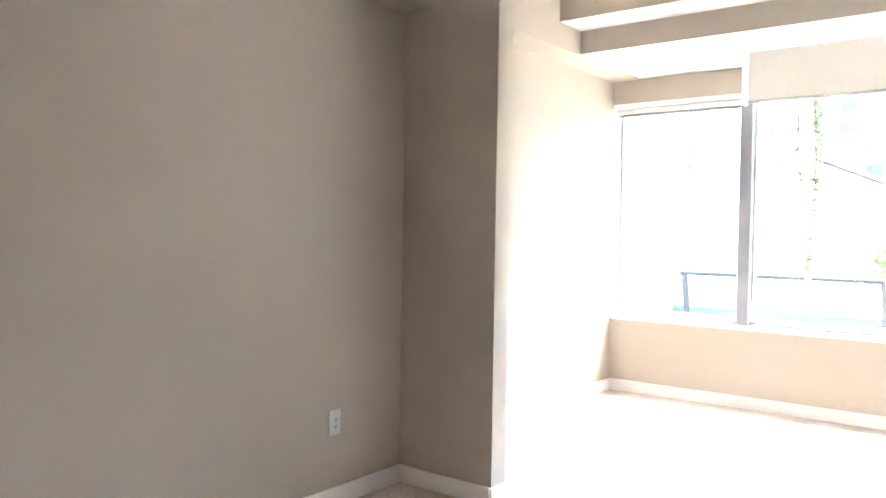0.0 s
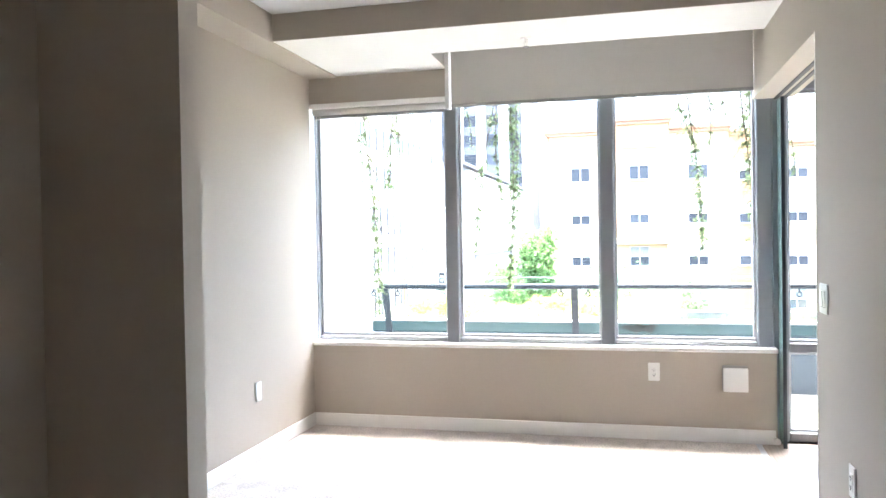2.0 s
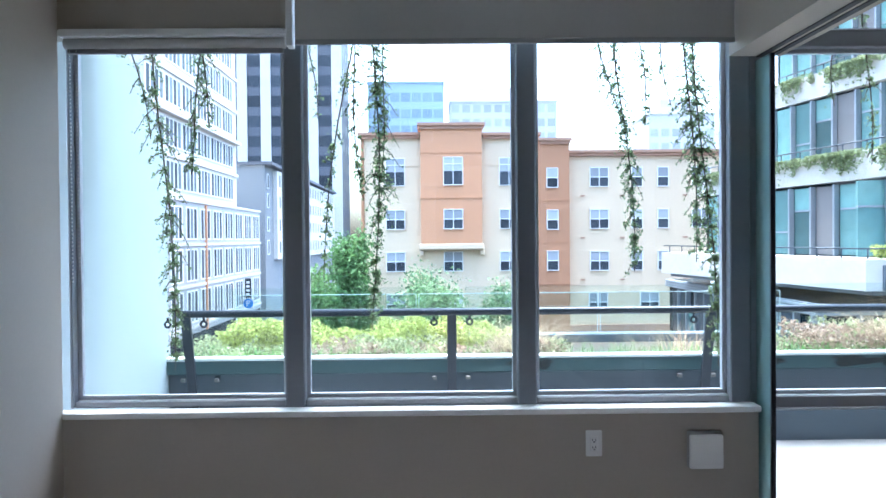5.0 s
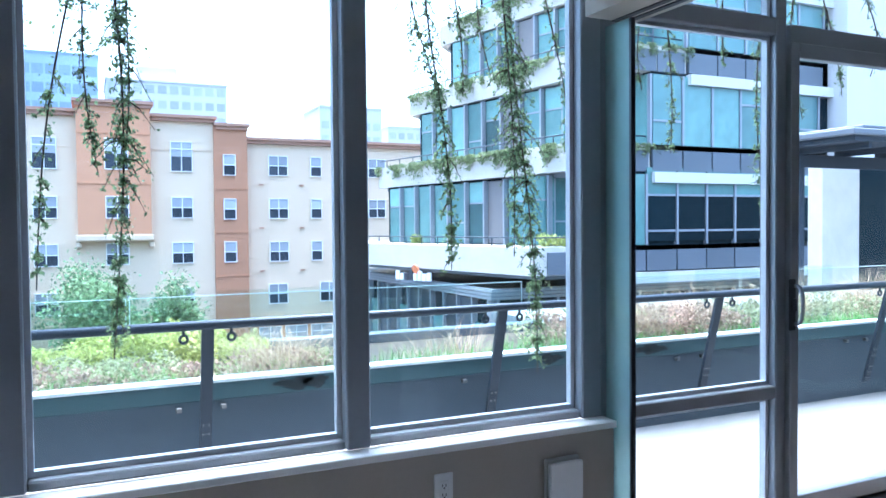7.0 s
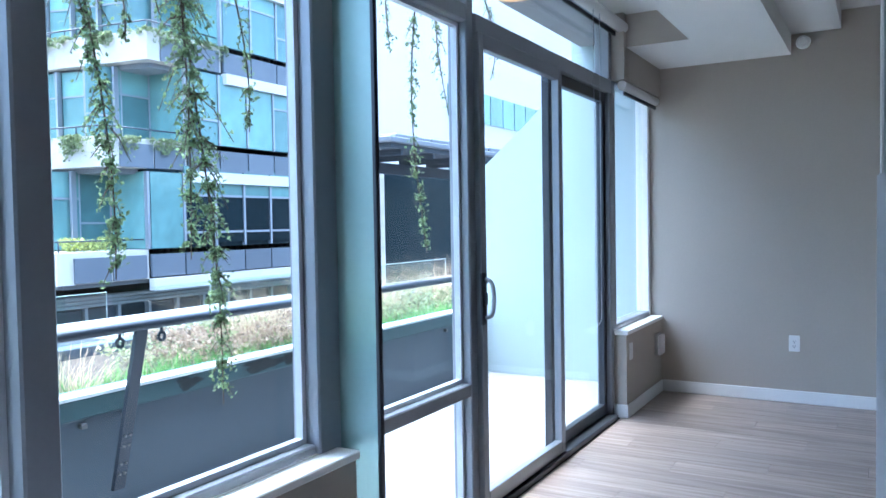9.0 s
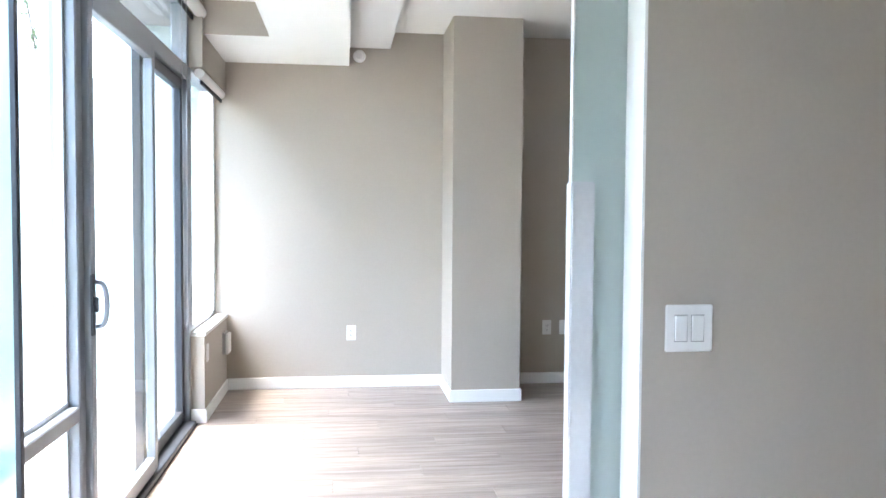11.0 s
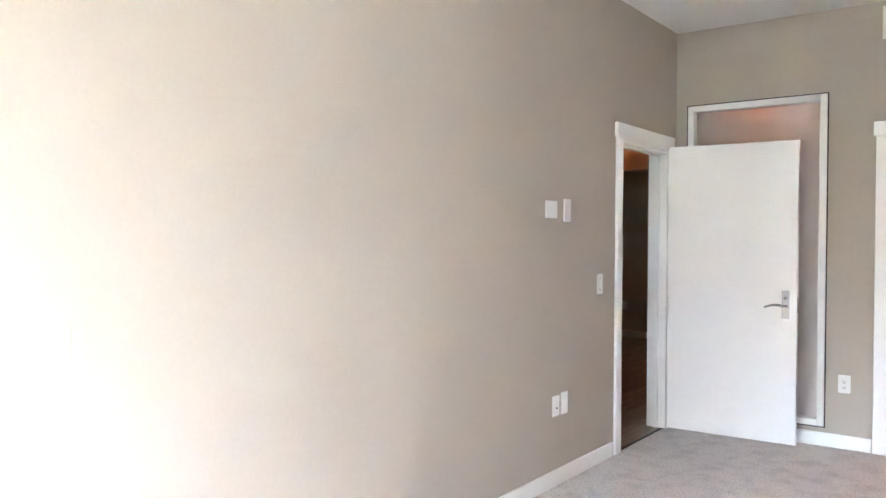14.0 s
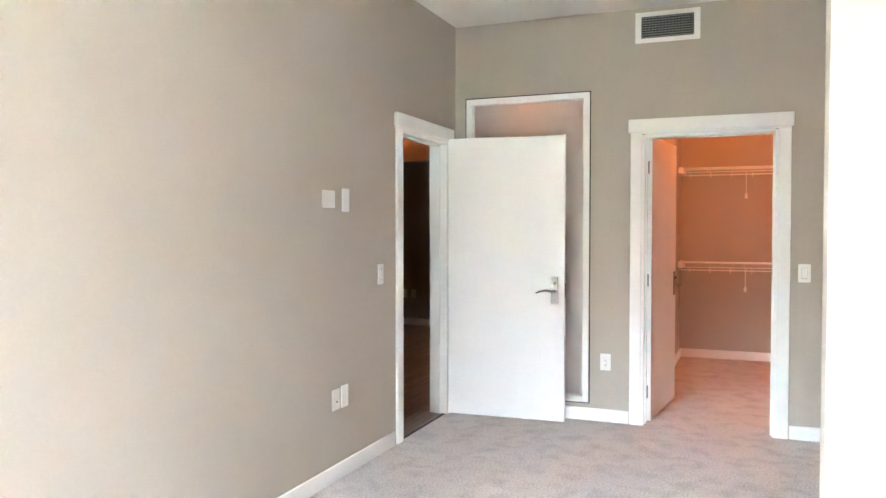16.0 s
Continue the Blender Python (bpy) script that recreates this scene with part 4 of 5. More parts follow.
LONG, SHORT = "long trailing vine with small dark green leaves", "short thin trailing vine with sparse leaves"
for x0, x1, y, zt, n, sp, tw, lb in ((-2.86, -2.79, 0.72, 0.68, 900, 0.12, 90, LONG), (-2.52, -2.68, 0.7, 1.75, 420, 0.1, 45, SHORT), (-3.08, -2.9, 0.7, 1.95, 160, 0.07, 24, SHORT), (-2.72, -2.55, 0.7, 2.0, 260, 0.1, 30, SHORT),
                                 (-1.66, -1.68, 0.7, 0.9, 1150, 0.10, 110, LONG), (-1.82, -1.72, 0.7, 1.6, 380, 0.07, 40, SHORT), (-1.55, -1.66, 0.7, 1.7, 360, 0.07, 40, SHORT), (-1.74, -1.95, 0.68, 1.18, 260, 0.06, 34, SHORT), (-2.05, -2.0, 0.7, 2.05, 110, 0.06, 16, SHORT),
                                 (-0.34, -0.27, 0.72, 1.2, 760, 0.10, 80, LONG), (-0.5, -0.34, 0.7, 2.05, 260, 0.08, 30, SHORT), (-0.24, -0.2, 0.7, 2.0, 170, 0.07, 22, SHORT), (-0.12, -0.05, 0.7, 2.1, 110, 0.05, 14, SHORT),
                                 (0.1, 0.18, 0.71, 0.68, 1350, 0.13, 120, LONG), (0.02, 0.08, 0.69, 1.25, 620, 0.11, 60, LONG), (0.26, 0.36, 0.7, 1.75, 200, 0.07, 26, SHORT),
                                 (1.02, 1.06, 0.72, 1.78, 260, 0.09, 34, SHORT), (0.9, 0.86, 0.7, 2.1, 120, 0.06, 18, SHORT), (1.72, 1.78, 0.72, 1.2, 420, 0.07, 46, LONG), (1.95, 2.0, 0.7, 2.0, 160, 0.06, 22, SHORT), (2.2, 2.35, 0.7, 2.15, 130, 0.06, 18, SHORT), (2.6, 2.62, 0.7, 2.3, 100, 0.05, 14, SHORT), (1.4, 1.42, 0.7, 2.25, 110, 0.05, 16, SHORT)):
    vine(x0, x1, y, 2.9, zt, n, sp, tw, lb)


def patch(n, x0, x1, y0, y1, z0, z1):
    return np.stack([rng.uniform(x0, x1, n), rng.uniform(y0, y1, n), rng.uniform(z0, z1, n)], 1)


def bumpy(n, x0, x1, y0, y1, z0, top, amp, seed):
    """Points under an uneven shrub outline."""
    p = patch(n, x0, x1, y0, y1, 0, 1)
    h = top + amp * (np.sin(p[:, 0] * 4.1 + seed) * 0.5 + np.sin(p[:, 0] * 9.7 + p[:, 1] * 7 + seed) * 0.35 + np.sin(p[:, 0] * 21 + seed * 2) * 0.25)
    p[:, 2] = z0 + (h - z0) * p[:, 2] ** 0.45
    return p


def stuff(ob, label, category):
    return tagged(ob, label, category, kind="stuff")


stuff(leaves("lime_hedge", bumpy(14000, -3.2, -0.6, 2.9, 3.5, 0.35, 0.64, 0.1, 1.0), 0.021, M_LIME), "bright lime green low hedge in the planter", "hedge")
stuff(leaves("mixed_shrub", bumpy(12000, -3.2, -0.35, 2.05, 2.75, 0.36, 0.56, 0.1, 2.2), 0.017, M_MIX), "olive green low shrub in the planter", "shrub")
stuff(leaves("rusty_shrub", bumpy(3500, -2.3, -0.4, 2.0, 2.6, 0.4, 0.585, 0.05, 4.0), 0.02, M_RUST), "rusty brown low shrub in the planter", "shrub")
stuff(leaves("mixed_shrub", bumpy(9000, 1.5, 9.0, 2.3, 3.3, 0.36, 0.62, 0.09, 5.2), 0.028, M_MIX), "olive green low shrub at the far planter", "shrub")
stuff(leaves("rusty_shrub", bumpy(5000, 1.5, 3.2, 2.1, 2.9, 0.4, 0.68, 0.08, 3.1), 0.024, M_RUST), "rusty brown seed heads in the planter", "shrub")
stuff(blades("green_grass", patch(5200, -3.2, 9.0, 1.95, 2.3, 0.4, 0.43), 0.2, M_GRASS, 0.6, 0.007), "fresh green grass along the parapet", "grass")
for x, y, h, n in ((-0.72, 2.2, 0.44, 300), (-0.58, 2.35, 0.38, 200), (0.3, 2.3, 0.26, 110), (0.52, 2.2, 0.38, 150), (1.25, 2.4, 0.26, 90), (2.2, 2.4, 0.5, 420), (3.1, 2.6, 0.5, 420), (4.2, 2.7, 0.55, 420), (5.4, 2.8, 0.55, 420), (6.6, 2.9, 0.55, 380)):
    r = np.stack([rng.normal(x, 0.09, n), rng.normal(y, 0.07, n), np.full(n, 0.41)], 1)
    stuff(blades("straw_grass", r, h, M_STRAW, 1.7, 0.004), "dry straw coloured tuft of ornamental grass", "ornamental grass")


def tree(x, y, z0, h, r, n, material, label, size=0.13, tall=1.0):
    ob = empty("tree", (x, y, z0), label, "tree", group="street trees")
    bm = bmesh.new()
    top = Vector((0.2, 0, h * 0.72))
    tube(bm, (0, 0, 0), top * 0.6, 0.16, 0.11, n=10)
    tube(bm, top * 0.6, top, 0.11, 0.05, n=8)
    cl = []
    for k in range(16):
        a, f = rng.uniform(0, 2 * math.pi), rng.uniform(0.4, 1.0)
        p = top * f
        q = p + Vector((math.cos(a) * r * rng.uniform(0.4, 0.95), math.sin(a) * r * rng.uniform(0.4, 0.95), rng.uniform(0.2, 1.0) * r * tall * 0.8))
        tube(bm, p, q, 0.05, 0.015, n=5, caps=False)
        cl.append(q)
        cl.append(p.lerp(q, 0.6))
    part("trunk", bm, M_BARK, ob)
    cs = []
    for q in cl:
        m = int(n / len(cl) * rng.uniform(0.5, 1.5))
        cs.append(np.array(q) + rng.normal(0, 1, (m, 3)) * np.array([0.33 * r * rng.uniform(0.6, 1.1), 0.33 * r, 0.26 * r * tall]))
    tagged(leaves("crown", np.concatenate(cs), size, material, ob), kind="stuff")
    return ob


tree(-1.4, 40, -9, 9.7, 2.2, 15000, M_TREE2, "young street tree with a light green crown")
tree(1.9, 40.5, -9, 8.8, 1.5, 8000, M_TREE2, "small street tree with a light green crown")
tree(-6.5, 44, -9, 13.0, 1.15, 13000, M_TREE, "tall narrow dark green tree beside the cream building", 0.15, 2.0)
tree(-8.1, 46, -9, 9.0, 1.7, 9000, M_TREE, "dark green street tree with a wide crown", 0.16)
tree(-11.5, 66, -9, 8.0, 2.4, 2200, M_TREE, "dark green street tree with a wide crown", 0.28)

# ---- city ----
M_CREAM = mat("cream_stucco", (0.66, 0.52, 0.365), 0.9, vary=0.05, scale=0.4, fine=6)
M_ORANGE = mat("peach_stucco", (0.56, 0.285, 0.155), 0.9, vary=0.06, scale=0.4, fine=6)
M_TAN = mat("tan_stucco", (0.42, 0.21, 0.115), 0.9, vary=0.06, scale=0.4, fine=6)
M_CORN = mat("brown_cornice", (0.38, 0.22, 0.15), 0.85, vary=0.05)
M_WINF = mat("white_window_frame", (0.75, 0.75, 0.74), 0.5)
M_DARKG = mat("dark_window_glass", (0.035, 0.04, 0.047), 0.3, vary=0.25, scale=0.5, perobj=0.5, spec=0.06)
M_CURT = mat("pale_curtain", (0.26, 0.27, 0.29), 0.8, vary=0.1, perobj=0.4)
M_TEALD = mat("deep_teal_window_glass", (0.09, 0.16, 0.155), 0.12, vary=0.3, scale=0.7, fine=3, perobj=0.3, spec=0.4)
M_TEALG = mat("teal_window_glass", (0.13, 0.225, 0.21), 0.12, vary=0.3, scale=0.7, fine=3, perobj=0.3, spec=0.4)
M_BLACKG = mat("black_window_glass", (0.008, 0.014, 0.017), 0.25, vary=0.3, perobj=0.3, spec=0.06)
M_SPAND = mat("slate_spandrel_panel", (0.1, 0.113, 0.13), 0.5, vary=0.08, perobj=0.1)
M_PALEC = mat("pale_stained_concrete", (0.5, 0.47, 0.42), 0.9, vary=0.14, scale=0.6, fine=5)
M_WHITEB = mat("white_cladding", (0.57, 0.555, 0.53), 0.7, vary=0.06, scale=0.2)
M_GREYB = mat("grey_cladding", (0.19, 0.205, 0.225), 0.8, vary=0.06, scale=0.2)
# blue tower: distance haze mixed into the base colour
M_BLUEG = mat("hazy_blue_glass", (0.27, 0.34, 0.43), 0.4, vary=0.1, scale=0.1, perobj=0.2)
M_SLATE = mat("slate_tower_panel", (0.1, 0.105, 0.125), 0.6, vary=0.1, scale=0.2)
M_TOWERG = mat("tower_window_glass", (0.09, 0.11, 0.12), 0.35, vary=0.2, scale=0.3, perobj=0.35, spec=0.3)
M_PANEL = mat("pale_tower_panel", (0.4, 0.4, 0.4), 0.7, vary=0.06, scale=0.3)
# haze over the far towers is put into these pale colours
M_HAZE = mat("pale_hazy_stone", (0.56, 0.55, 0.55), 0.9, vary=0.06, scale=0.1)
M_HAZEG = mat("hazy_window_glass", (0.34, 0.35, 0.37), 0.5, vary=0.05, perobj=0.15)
M_BLUEG2 = mat("hazy_blue_pane", (0.23, 0.3, 0.38), 0.35, vary=0.05, perobj=0.1)
M_PINK = mat("pale_pink_stone", (0.55, 0.44, 0.41), 0.9, vary=0.06)
M_GROUND = mat("asphalt", (0.06, 0.06, 0.062), 0.9, vary=0.2, scale=0.2, fine=4)
setting("ground", boxes((-1500, 1500, -1500, 1500, -9.3, -9.0)), M_GROUND, "grey asphalt street and ground far below", "ground")


def sash(w, h, rows=2, style=0):
    """Meshes of one window: a frame with a mullion and a rail, and its glazing (facing -y, centre at 0)."""
    f = 0.05
    bars = [(-w / 2, -w / 2 + f, -0.05, 0.06, -h / 2, h / 2), (w / 2 - f, w / 2, -0.05, 0.06, -h / 2, h / 2), (-w / 2 + f, w / 2 - f, -0.05, 0.06, -h / 2, -h / 2 + f), (-w / 2 + f, w / 2 - f, -0.05, 0.06, h / 2 - f, h / 2)]
    if w > 1.0:
        bars.append((-f / 2, f / 2, -0.045, 0.06, -h / 2 + f, h / 2 - f))
    bars.append((-w / 2 + f, w / 2 - f, -0.04, 0.055, -0.03 if h < 1.5 else h / 2 - 0.5, 0.03 if h < 1.5 else h / 2 - 0.44))
    fr = bpy.data.meshes.new("window_frame")
    bm = boxes(*bars); bm.to_mesh(fr); bm.free(); fr.materials.append(M_WINF)
    out = [fr]
    for z0, z1, m in ((-h / 2 + f, 0, M_DARKG), (0, h / 2 - f, M_CURT)):
        me = bpy.data.meshes.new("pane")
        bm = boxes((-w / 2 + f, w / 2 - f, 0.0, 0.02, z0, z1)); bm.to_mesh(me); bm.free(); me.materials.append(m)
        out.append(me)
    return out


def put_window(parent, meshes, x, y, z):
    wd = new("window", meshes[0])
    wd.parent = parent
    wd.location = (x, y, z)
    for me in meshes[1:]:
        p = new("pane", me)
        p.parent = wd
    return wd


ap = empty("apartment_building", (0, 48, -9), "cream and peach stucco apartment building with brown cornices", "building")
for nm, x0, x1, y0, z0, z1, m in (("wall", -6.0, -2.2, 0.0, 0, 17.35, M_CREAM), ("bay", -2.2, 1.86, -0.7, 10.1, 17.9, M_ORANGE), ("wall", -2.2, 1.86, 0.0, 0, 10.09, M_CREAM), ("wall", 1.86, 5.66, 0.0, 0, 17.3, M_CREAM),
                              ("wall", 5.66, 7.75, -0.25, 0, 16.9, M_TAN), ("wall", 7.75, 24.0, 0.5, 0, 16.15, M_CREAM), ("side_wall", -6.2, -6.01, -0.15, 0, 17.3, M_TAN)):
    part(nm, boxes((x0, x1, y0, 16, z0, z1)), m, ap)
for x0, x1, y0, z in ((-6.4, -2.2, -0.4, 17.35), (-2.41, 2.07, -1.0, 17.9), (1.86, 5.87, -0.4, 17.3), (5.66, 7.9, -0.55, 16.9), (7.75, 24.3, 0.1, 16.15)):
    part("cornice", boxes((x0, x1, y0, 16.2, z, z + 0.18), (x0 + 0.12, x1 - 0.12, y0 + 0.15, 16.1, z - 0.22, z - 0.001)), M_CORN, ap)
part("bay_corbel", boxes((-2.35, 2.0, -0.8, 0.0, 9.68, 10.09), bevel=0.08, seg=1), M_CREAM, ap)
for x in (-2.2, 1.86):
    part("corbel_bracket", boxes((x - 0.16, x + 0.16, -0.6, 0.0, 9.3, 9.68), bevel=0.06, seg=1), M_CREAM, ap)
for x0, x1, y0 in ((-6.0, -2.2, -0.05), (1.86, 5.66, -0.05), (7.75, 24, 0.45)):
    part("belt_course", boxes((x0, x1, y0, y0 + 0.1, 15.3, 15.42) if y0 < 0.3 else (x0, x1, y0, y0 + 0.1, 15.75, 15.87)), M_CREAM, ap)
for z in (16.1, 13.1):
    part("belt_course", boxes((-2.24, 1.9, -0.75, -0.6, z, z + 0.1)), M_ORANGE, ap)
for z in (12.9, 10.1, 7.3):
    part("belt_course", boxes((5.62, 7.79, -0.29, -0.15, z, z + 0.08)), M_TAN, ap)
big, tallw, narrow, wide = sash(1.3, 1.34), sash(1.32, 1.88), sash(0.78, 1.34), sash(1.3, 1.3)
for x, y in ((-3.92, 0.0), (-0.05, -0.7), (3.72, 0.0)):
    put_window(ap, tallw, x, y - 0.06, 14.9)
    put_window(ap, big, x, y - 0.06, 11.72)
    put_window(ap, big, x, -0.06, 8.89)
    put_window(ap, big, x, -0.06, 6.02)
for z in (14.44, 11.63, 8.89):
    put_window(ap, narrow, 6.6, -0.31, z)
for x, ms in ((9.9, big), (12.47, narrow), (14.25, narrow), (16.85, wide), (20.5, big)):
    for z in (14.52, 11.68, 8.83):
        put_window(ap, ms, x, 0.44, z)
for x in (9.8, 13.3, 16.8, 20.5):
    put_window(ap, big, x, 0.44, 6.02)
# small balcony-light brackets between the floors
for x in (8.6, 11.3, 15.6, 18.6):
    for z in (13.2, 10.35, 7.5):
        part("wall_vent", boxes((x, x + 0.3, 0.4, 0.5, z, z + 0.1)), M_CORN, ap)
part("base_band", boxes((7.75, 24, 0.2, 0.6, 4.0, 4.5)), M_CORN, ap)
part("storefront", boxes((8.3, 24, 0.38, 0.5, 0.3, 4.0)), M_ORANGE, ap, "peach shopfront wall")
shop = sash(1.5, 3.0)
for k in range(9):
    put_window(ap, shop, 9.2 + k * 1.75, 0.3, 2.35)


def banded(name, label, x0, x1, y0, y1, z0, z1, floor_h, bay, wallm, glassm, face, pier=0.0, pierm=None):
    """A distant block with separate windows on its south face (s) or east face (e)."""
    ob = empty(name, ((x0 + x1) / 2, (y0 + y1) / 2, z0), label, "building")
    hx, hy, h = (x1 - x0) / 2, (y1 - y0) / 2, z1 - z0
    part("wall", boxes((-hx, hx, -hy, hy, 0, h)), wallm, ob)
    part("roof", boxes((-hx - 0.2, hx + 0.2, -hy - 0.2, hy + 0.2, h, h + 0.4)), wallm, ob)
    for f in face:
        half = hx if f == "s" else hy
        n = max(1, int(2 * half / bay))
        step = 2 * half / n
        w, wh = step * (1 - pier), floor_h * 0.55
        me = bpy.data.meshes.new("window")
        bm = boxes((-w / 2, w / 2, -0.04, 0.05, -wh / 2, wh / 2)) if f == "s" else boxes((-0.05, 0.04, -w / 2, w / 2, -wh / 2, wh / 2))
        bm.to_mesh(me); bm.free(); me.materials.append(glassm)
        for i in range(int(h / floor_h)):
            for k in range(n):
                a = -half + step * (k + 0.5)
                o = new("window", me)
                o.parent = ob
                o.location = (a, -hy, floor_h * (i + 0.55)) if f == "s" else (hx, a, floor_h * (i + 0.55))
        if pier > 0.3 and f == "s":
            for k in range(n + 1):
                a = -half + step * k
                part("pier", boxes((a - step * pier / 2, a + step * pier / 2, -hy - 0.5, -hy, 0, h)), pierm or wallm, ob)
    return ob


def street_windows(ob, meshes, x, ys, zs):
    """Groups of narrow lights on an east-facing wall, local to the building."""
    for z in zs:
        for y in ys:
            w = new("window", meshes[0])
            w.parent = ob
            w.location = (x, y, z)
            for me in meshes[1:]:
                new("pane", me).parent = w


def lights_east(n, w, h, gap=0.16):
    """A frame with n upright panes, facing +x, centre at 0."""
    span = n * w + (n + 1) * gap
    fr = bpy.data.meshes.new("window")
    rows = [(-0.02, 0.07, -span / 2 + k * (w + gap), -span / 2 + k * (w + gap) + gap, -h / 2, h / 2) for k in range(n + 1)]
    rows += [(-0.02, 0.06, -span / 2, span / 2, z, z + 0.12) for z in (-h / 2 - 0.12, h / 2)]
    bm = boxes(*rows); bm.to_mesh(fr); bm.free(); fr.materials.append(M_WINF)
    out = [fr]
    for k in range(n):
        y0 = -span / 2 + gap + k * (w + gap)
        me = bpy.data.meshes.new("pane")
        bm = boxes((0.0, 0.03, y0, y0 + w, -h / 2, h / 2)); bm.to_mesh(me); bm.free(); me.materials.append(M_TOWERG if k % 2 else M_DARKG)
        out.append(me)
    return out


trio, trio_low, single = lights_east(3, 0.72, 2.35), lights_east(4, 0.7, 1.9), lights_east(1, 0.95, 1.5, 0.1)
ob = empty("office_block", (-20.6, 52, -9), "pale office block with rows of tall grouped windows", "building")
part("wall", boxes((-12, 0, 0, 29.5, 0, 13.5)), M_PANEL, ob)
part("roof_edge", boxes((-12.1, 0.12, -0.1, 29.62, 13.5, 13.72)), M_WHITEB, ob)
for z in (3.55, 6.85, 10.15):
    part("belt_course", boxes((0.0, 0.1, 0, 29.5, z - 0.12, z + 0.12)), M_WHITEB, ob)
part("ground_band", boxes((0.0, 0.05, 0.4, 29.1, 0.2, 3.0)), M_BLACKG, ob, "dark recessed shopfront band")
street_windows(ob, trio, 0.0, [1.9 + 3.65 * k for k in range(8)], (5.2, 8.5, 11.8))
part("downpipe", boxes((0.0, 0.16, 9.1, 9.35, 3.0, 13.4)), M_ORANGE, ob, "rust coloured vertical strip")
ob = empty("glass_tower", (-20.6, 48, 4.72), "pale glazed tower standing on the office block", "building")
part("wall", boxes((-12, -0.05, 0, 23.9, 0, 36)), M_WHITEB, ob)
for k in range(11):
    z = 0.25 + 3.1 * k
    street_windows(ob, trio_low, -0.05, [1.9 + 3.75 * i for i in range(6)], (z + 1.35,))
    part("floor_edge", boxes((-0.05, 0.12 if k != 1 else 0.45, 0, 24.0, z + 2.62, z + 2.92)), M_WHITEB, ob, "white floor edge")
ob = empty("grey_block", (-20.9, 85.6, -9), "grey and white apartment block with small windows", "building")
part("wall", boxes((-14, 0, 0, 58, 0, 19.2)), M_GREYB, ob)
part("white_bay", boxes((0.0, 0.5, 4.6, 58, 8.1, 18.9)), M_WHITEB, ob, "white projecting upper floors")
part("eaves", boxes((-14.2, 0.9, -0.3, 58.4, 19.2, 19.55)), M_SLATE, ob, "dark overhanging eaves")
street_windows(ob, single, 0.5, [6.0 + 2.6 * k for k in range(20)], (9.6, 12.35, 15.1, 17.7))
street_windows(ob, single, 0.0, [1.6], (9.6, 12.35, 15.1, 17.4))
banded("striped_tower", "tall white tower with vertical piers and dark glass", -44, -20.5, 150, 172, -9, 75, 4.0, 4.2, M_SLATE, M_DARKG, "se", 0.42, M_WHITEB)
banded("pink_tower", "pale pink stone tower in the distance", -13.5, -8.5, 190, 200, -9, 34, 3.2, 2.0, M_PINK, M_DARKG, "s", 0.3)
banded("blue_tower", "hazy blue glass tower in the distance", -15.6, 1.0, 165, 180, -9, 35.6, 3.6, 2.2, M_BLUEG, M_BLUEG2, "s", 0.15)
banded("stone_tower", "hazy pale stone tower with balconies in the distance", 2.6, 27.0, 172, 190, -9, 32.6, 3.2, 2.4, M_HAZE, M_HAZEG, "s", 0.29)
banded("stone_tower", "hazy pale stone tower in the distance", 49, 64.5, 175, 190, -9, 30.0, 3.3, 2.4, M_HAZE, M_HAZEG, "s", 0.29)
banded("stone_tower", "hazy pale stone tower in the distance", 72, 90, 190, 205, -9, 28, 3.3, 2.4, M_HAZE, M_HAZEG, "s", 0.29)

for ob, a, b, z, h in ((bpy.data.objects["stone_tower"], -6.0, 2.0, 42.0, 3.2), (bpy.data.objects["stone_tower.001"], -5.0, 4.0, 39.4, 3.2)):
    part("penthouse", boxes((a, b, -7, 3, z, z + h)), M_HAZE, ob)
# parking sign on the office block
ps = empty("parking_sign", (-19.9, 73, -4.85), "blue round parking sign below a dark vertical sign", "sign")
bm = bmesh.new()
tube(bm, (0, 0, 0), (0, -0.12, 0), 0.48, n=28)
part("disc", bm, mat("blue_sign", (0.03, 0.2, 0.6), 0.5), ps)
part("board", boxes((-0.3, 0.3, -0.1, 0.1, 0.6, 2.5)), M_DARKFRAME, ps, "dark vertical sign board")
for k in range(4):
    part("bar", boxes((-0.16, 0.16, -0.13, -0.1, 0.8 + k * 0.4, 1.02 + k * 0.4)), M_WINF, ps, "pale letter bar")
cu = bpy.data.curves.new("letter", "FONT")
cu.body, cu.size, cu.align_x, cu.align_y, cu.extrude = "P", 0.8, "CENTER", "CENTER", 0.02
cu.materials.append(M_WINF)
lt = new("letter", cu)
lt.parent = ps
lt.matrix_basis = pose(0, -0.15, 0, 90, 0, 0)
part("bracket", boxes((-0.7, 0.0, 0.0, 0.1, 0.7, 0.85)), M_DARKFRAME, ps)

# terraced glass building across the court
tb = empty("terraced_building", (0, 17, -9), "terraced concrete building with teal glass and hanging plants", "building")
FLOORS = [(-0.12 + 3.2 * k, 10.28 + 1.5 * k) for k in range(5)]
XR = 22.8
TIP = 1.95         # how far the terrace edge swings out over its length


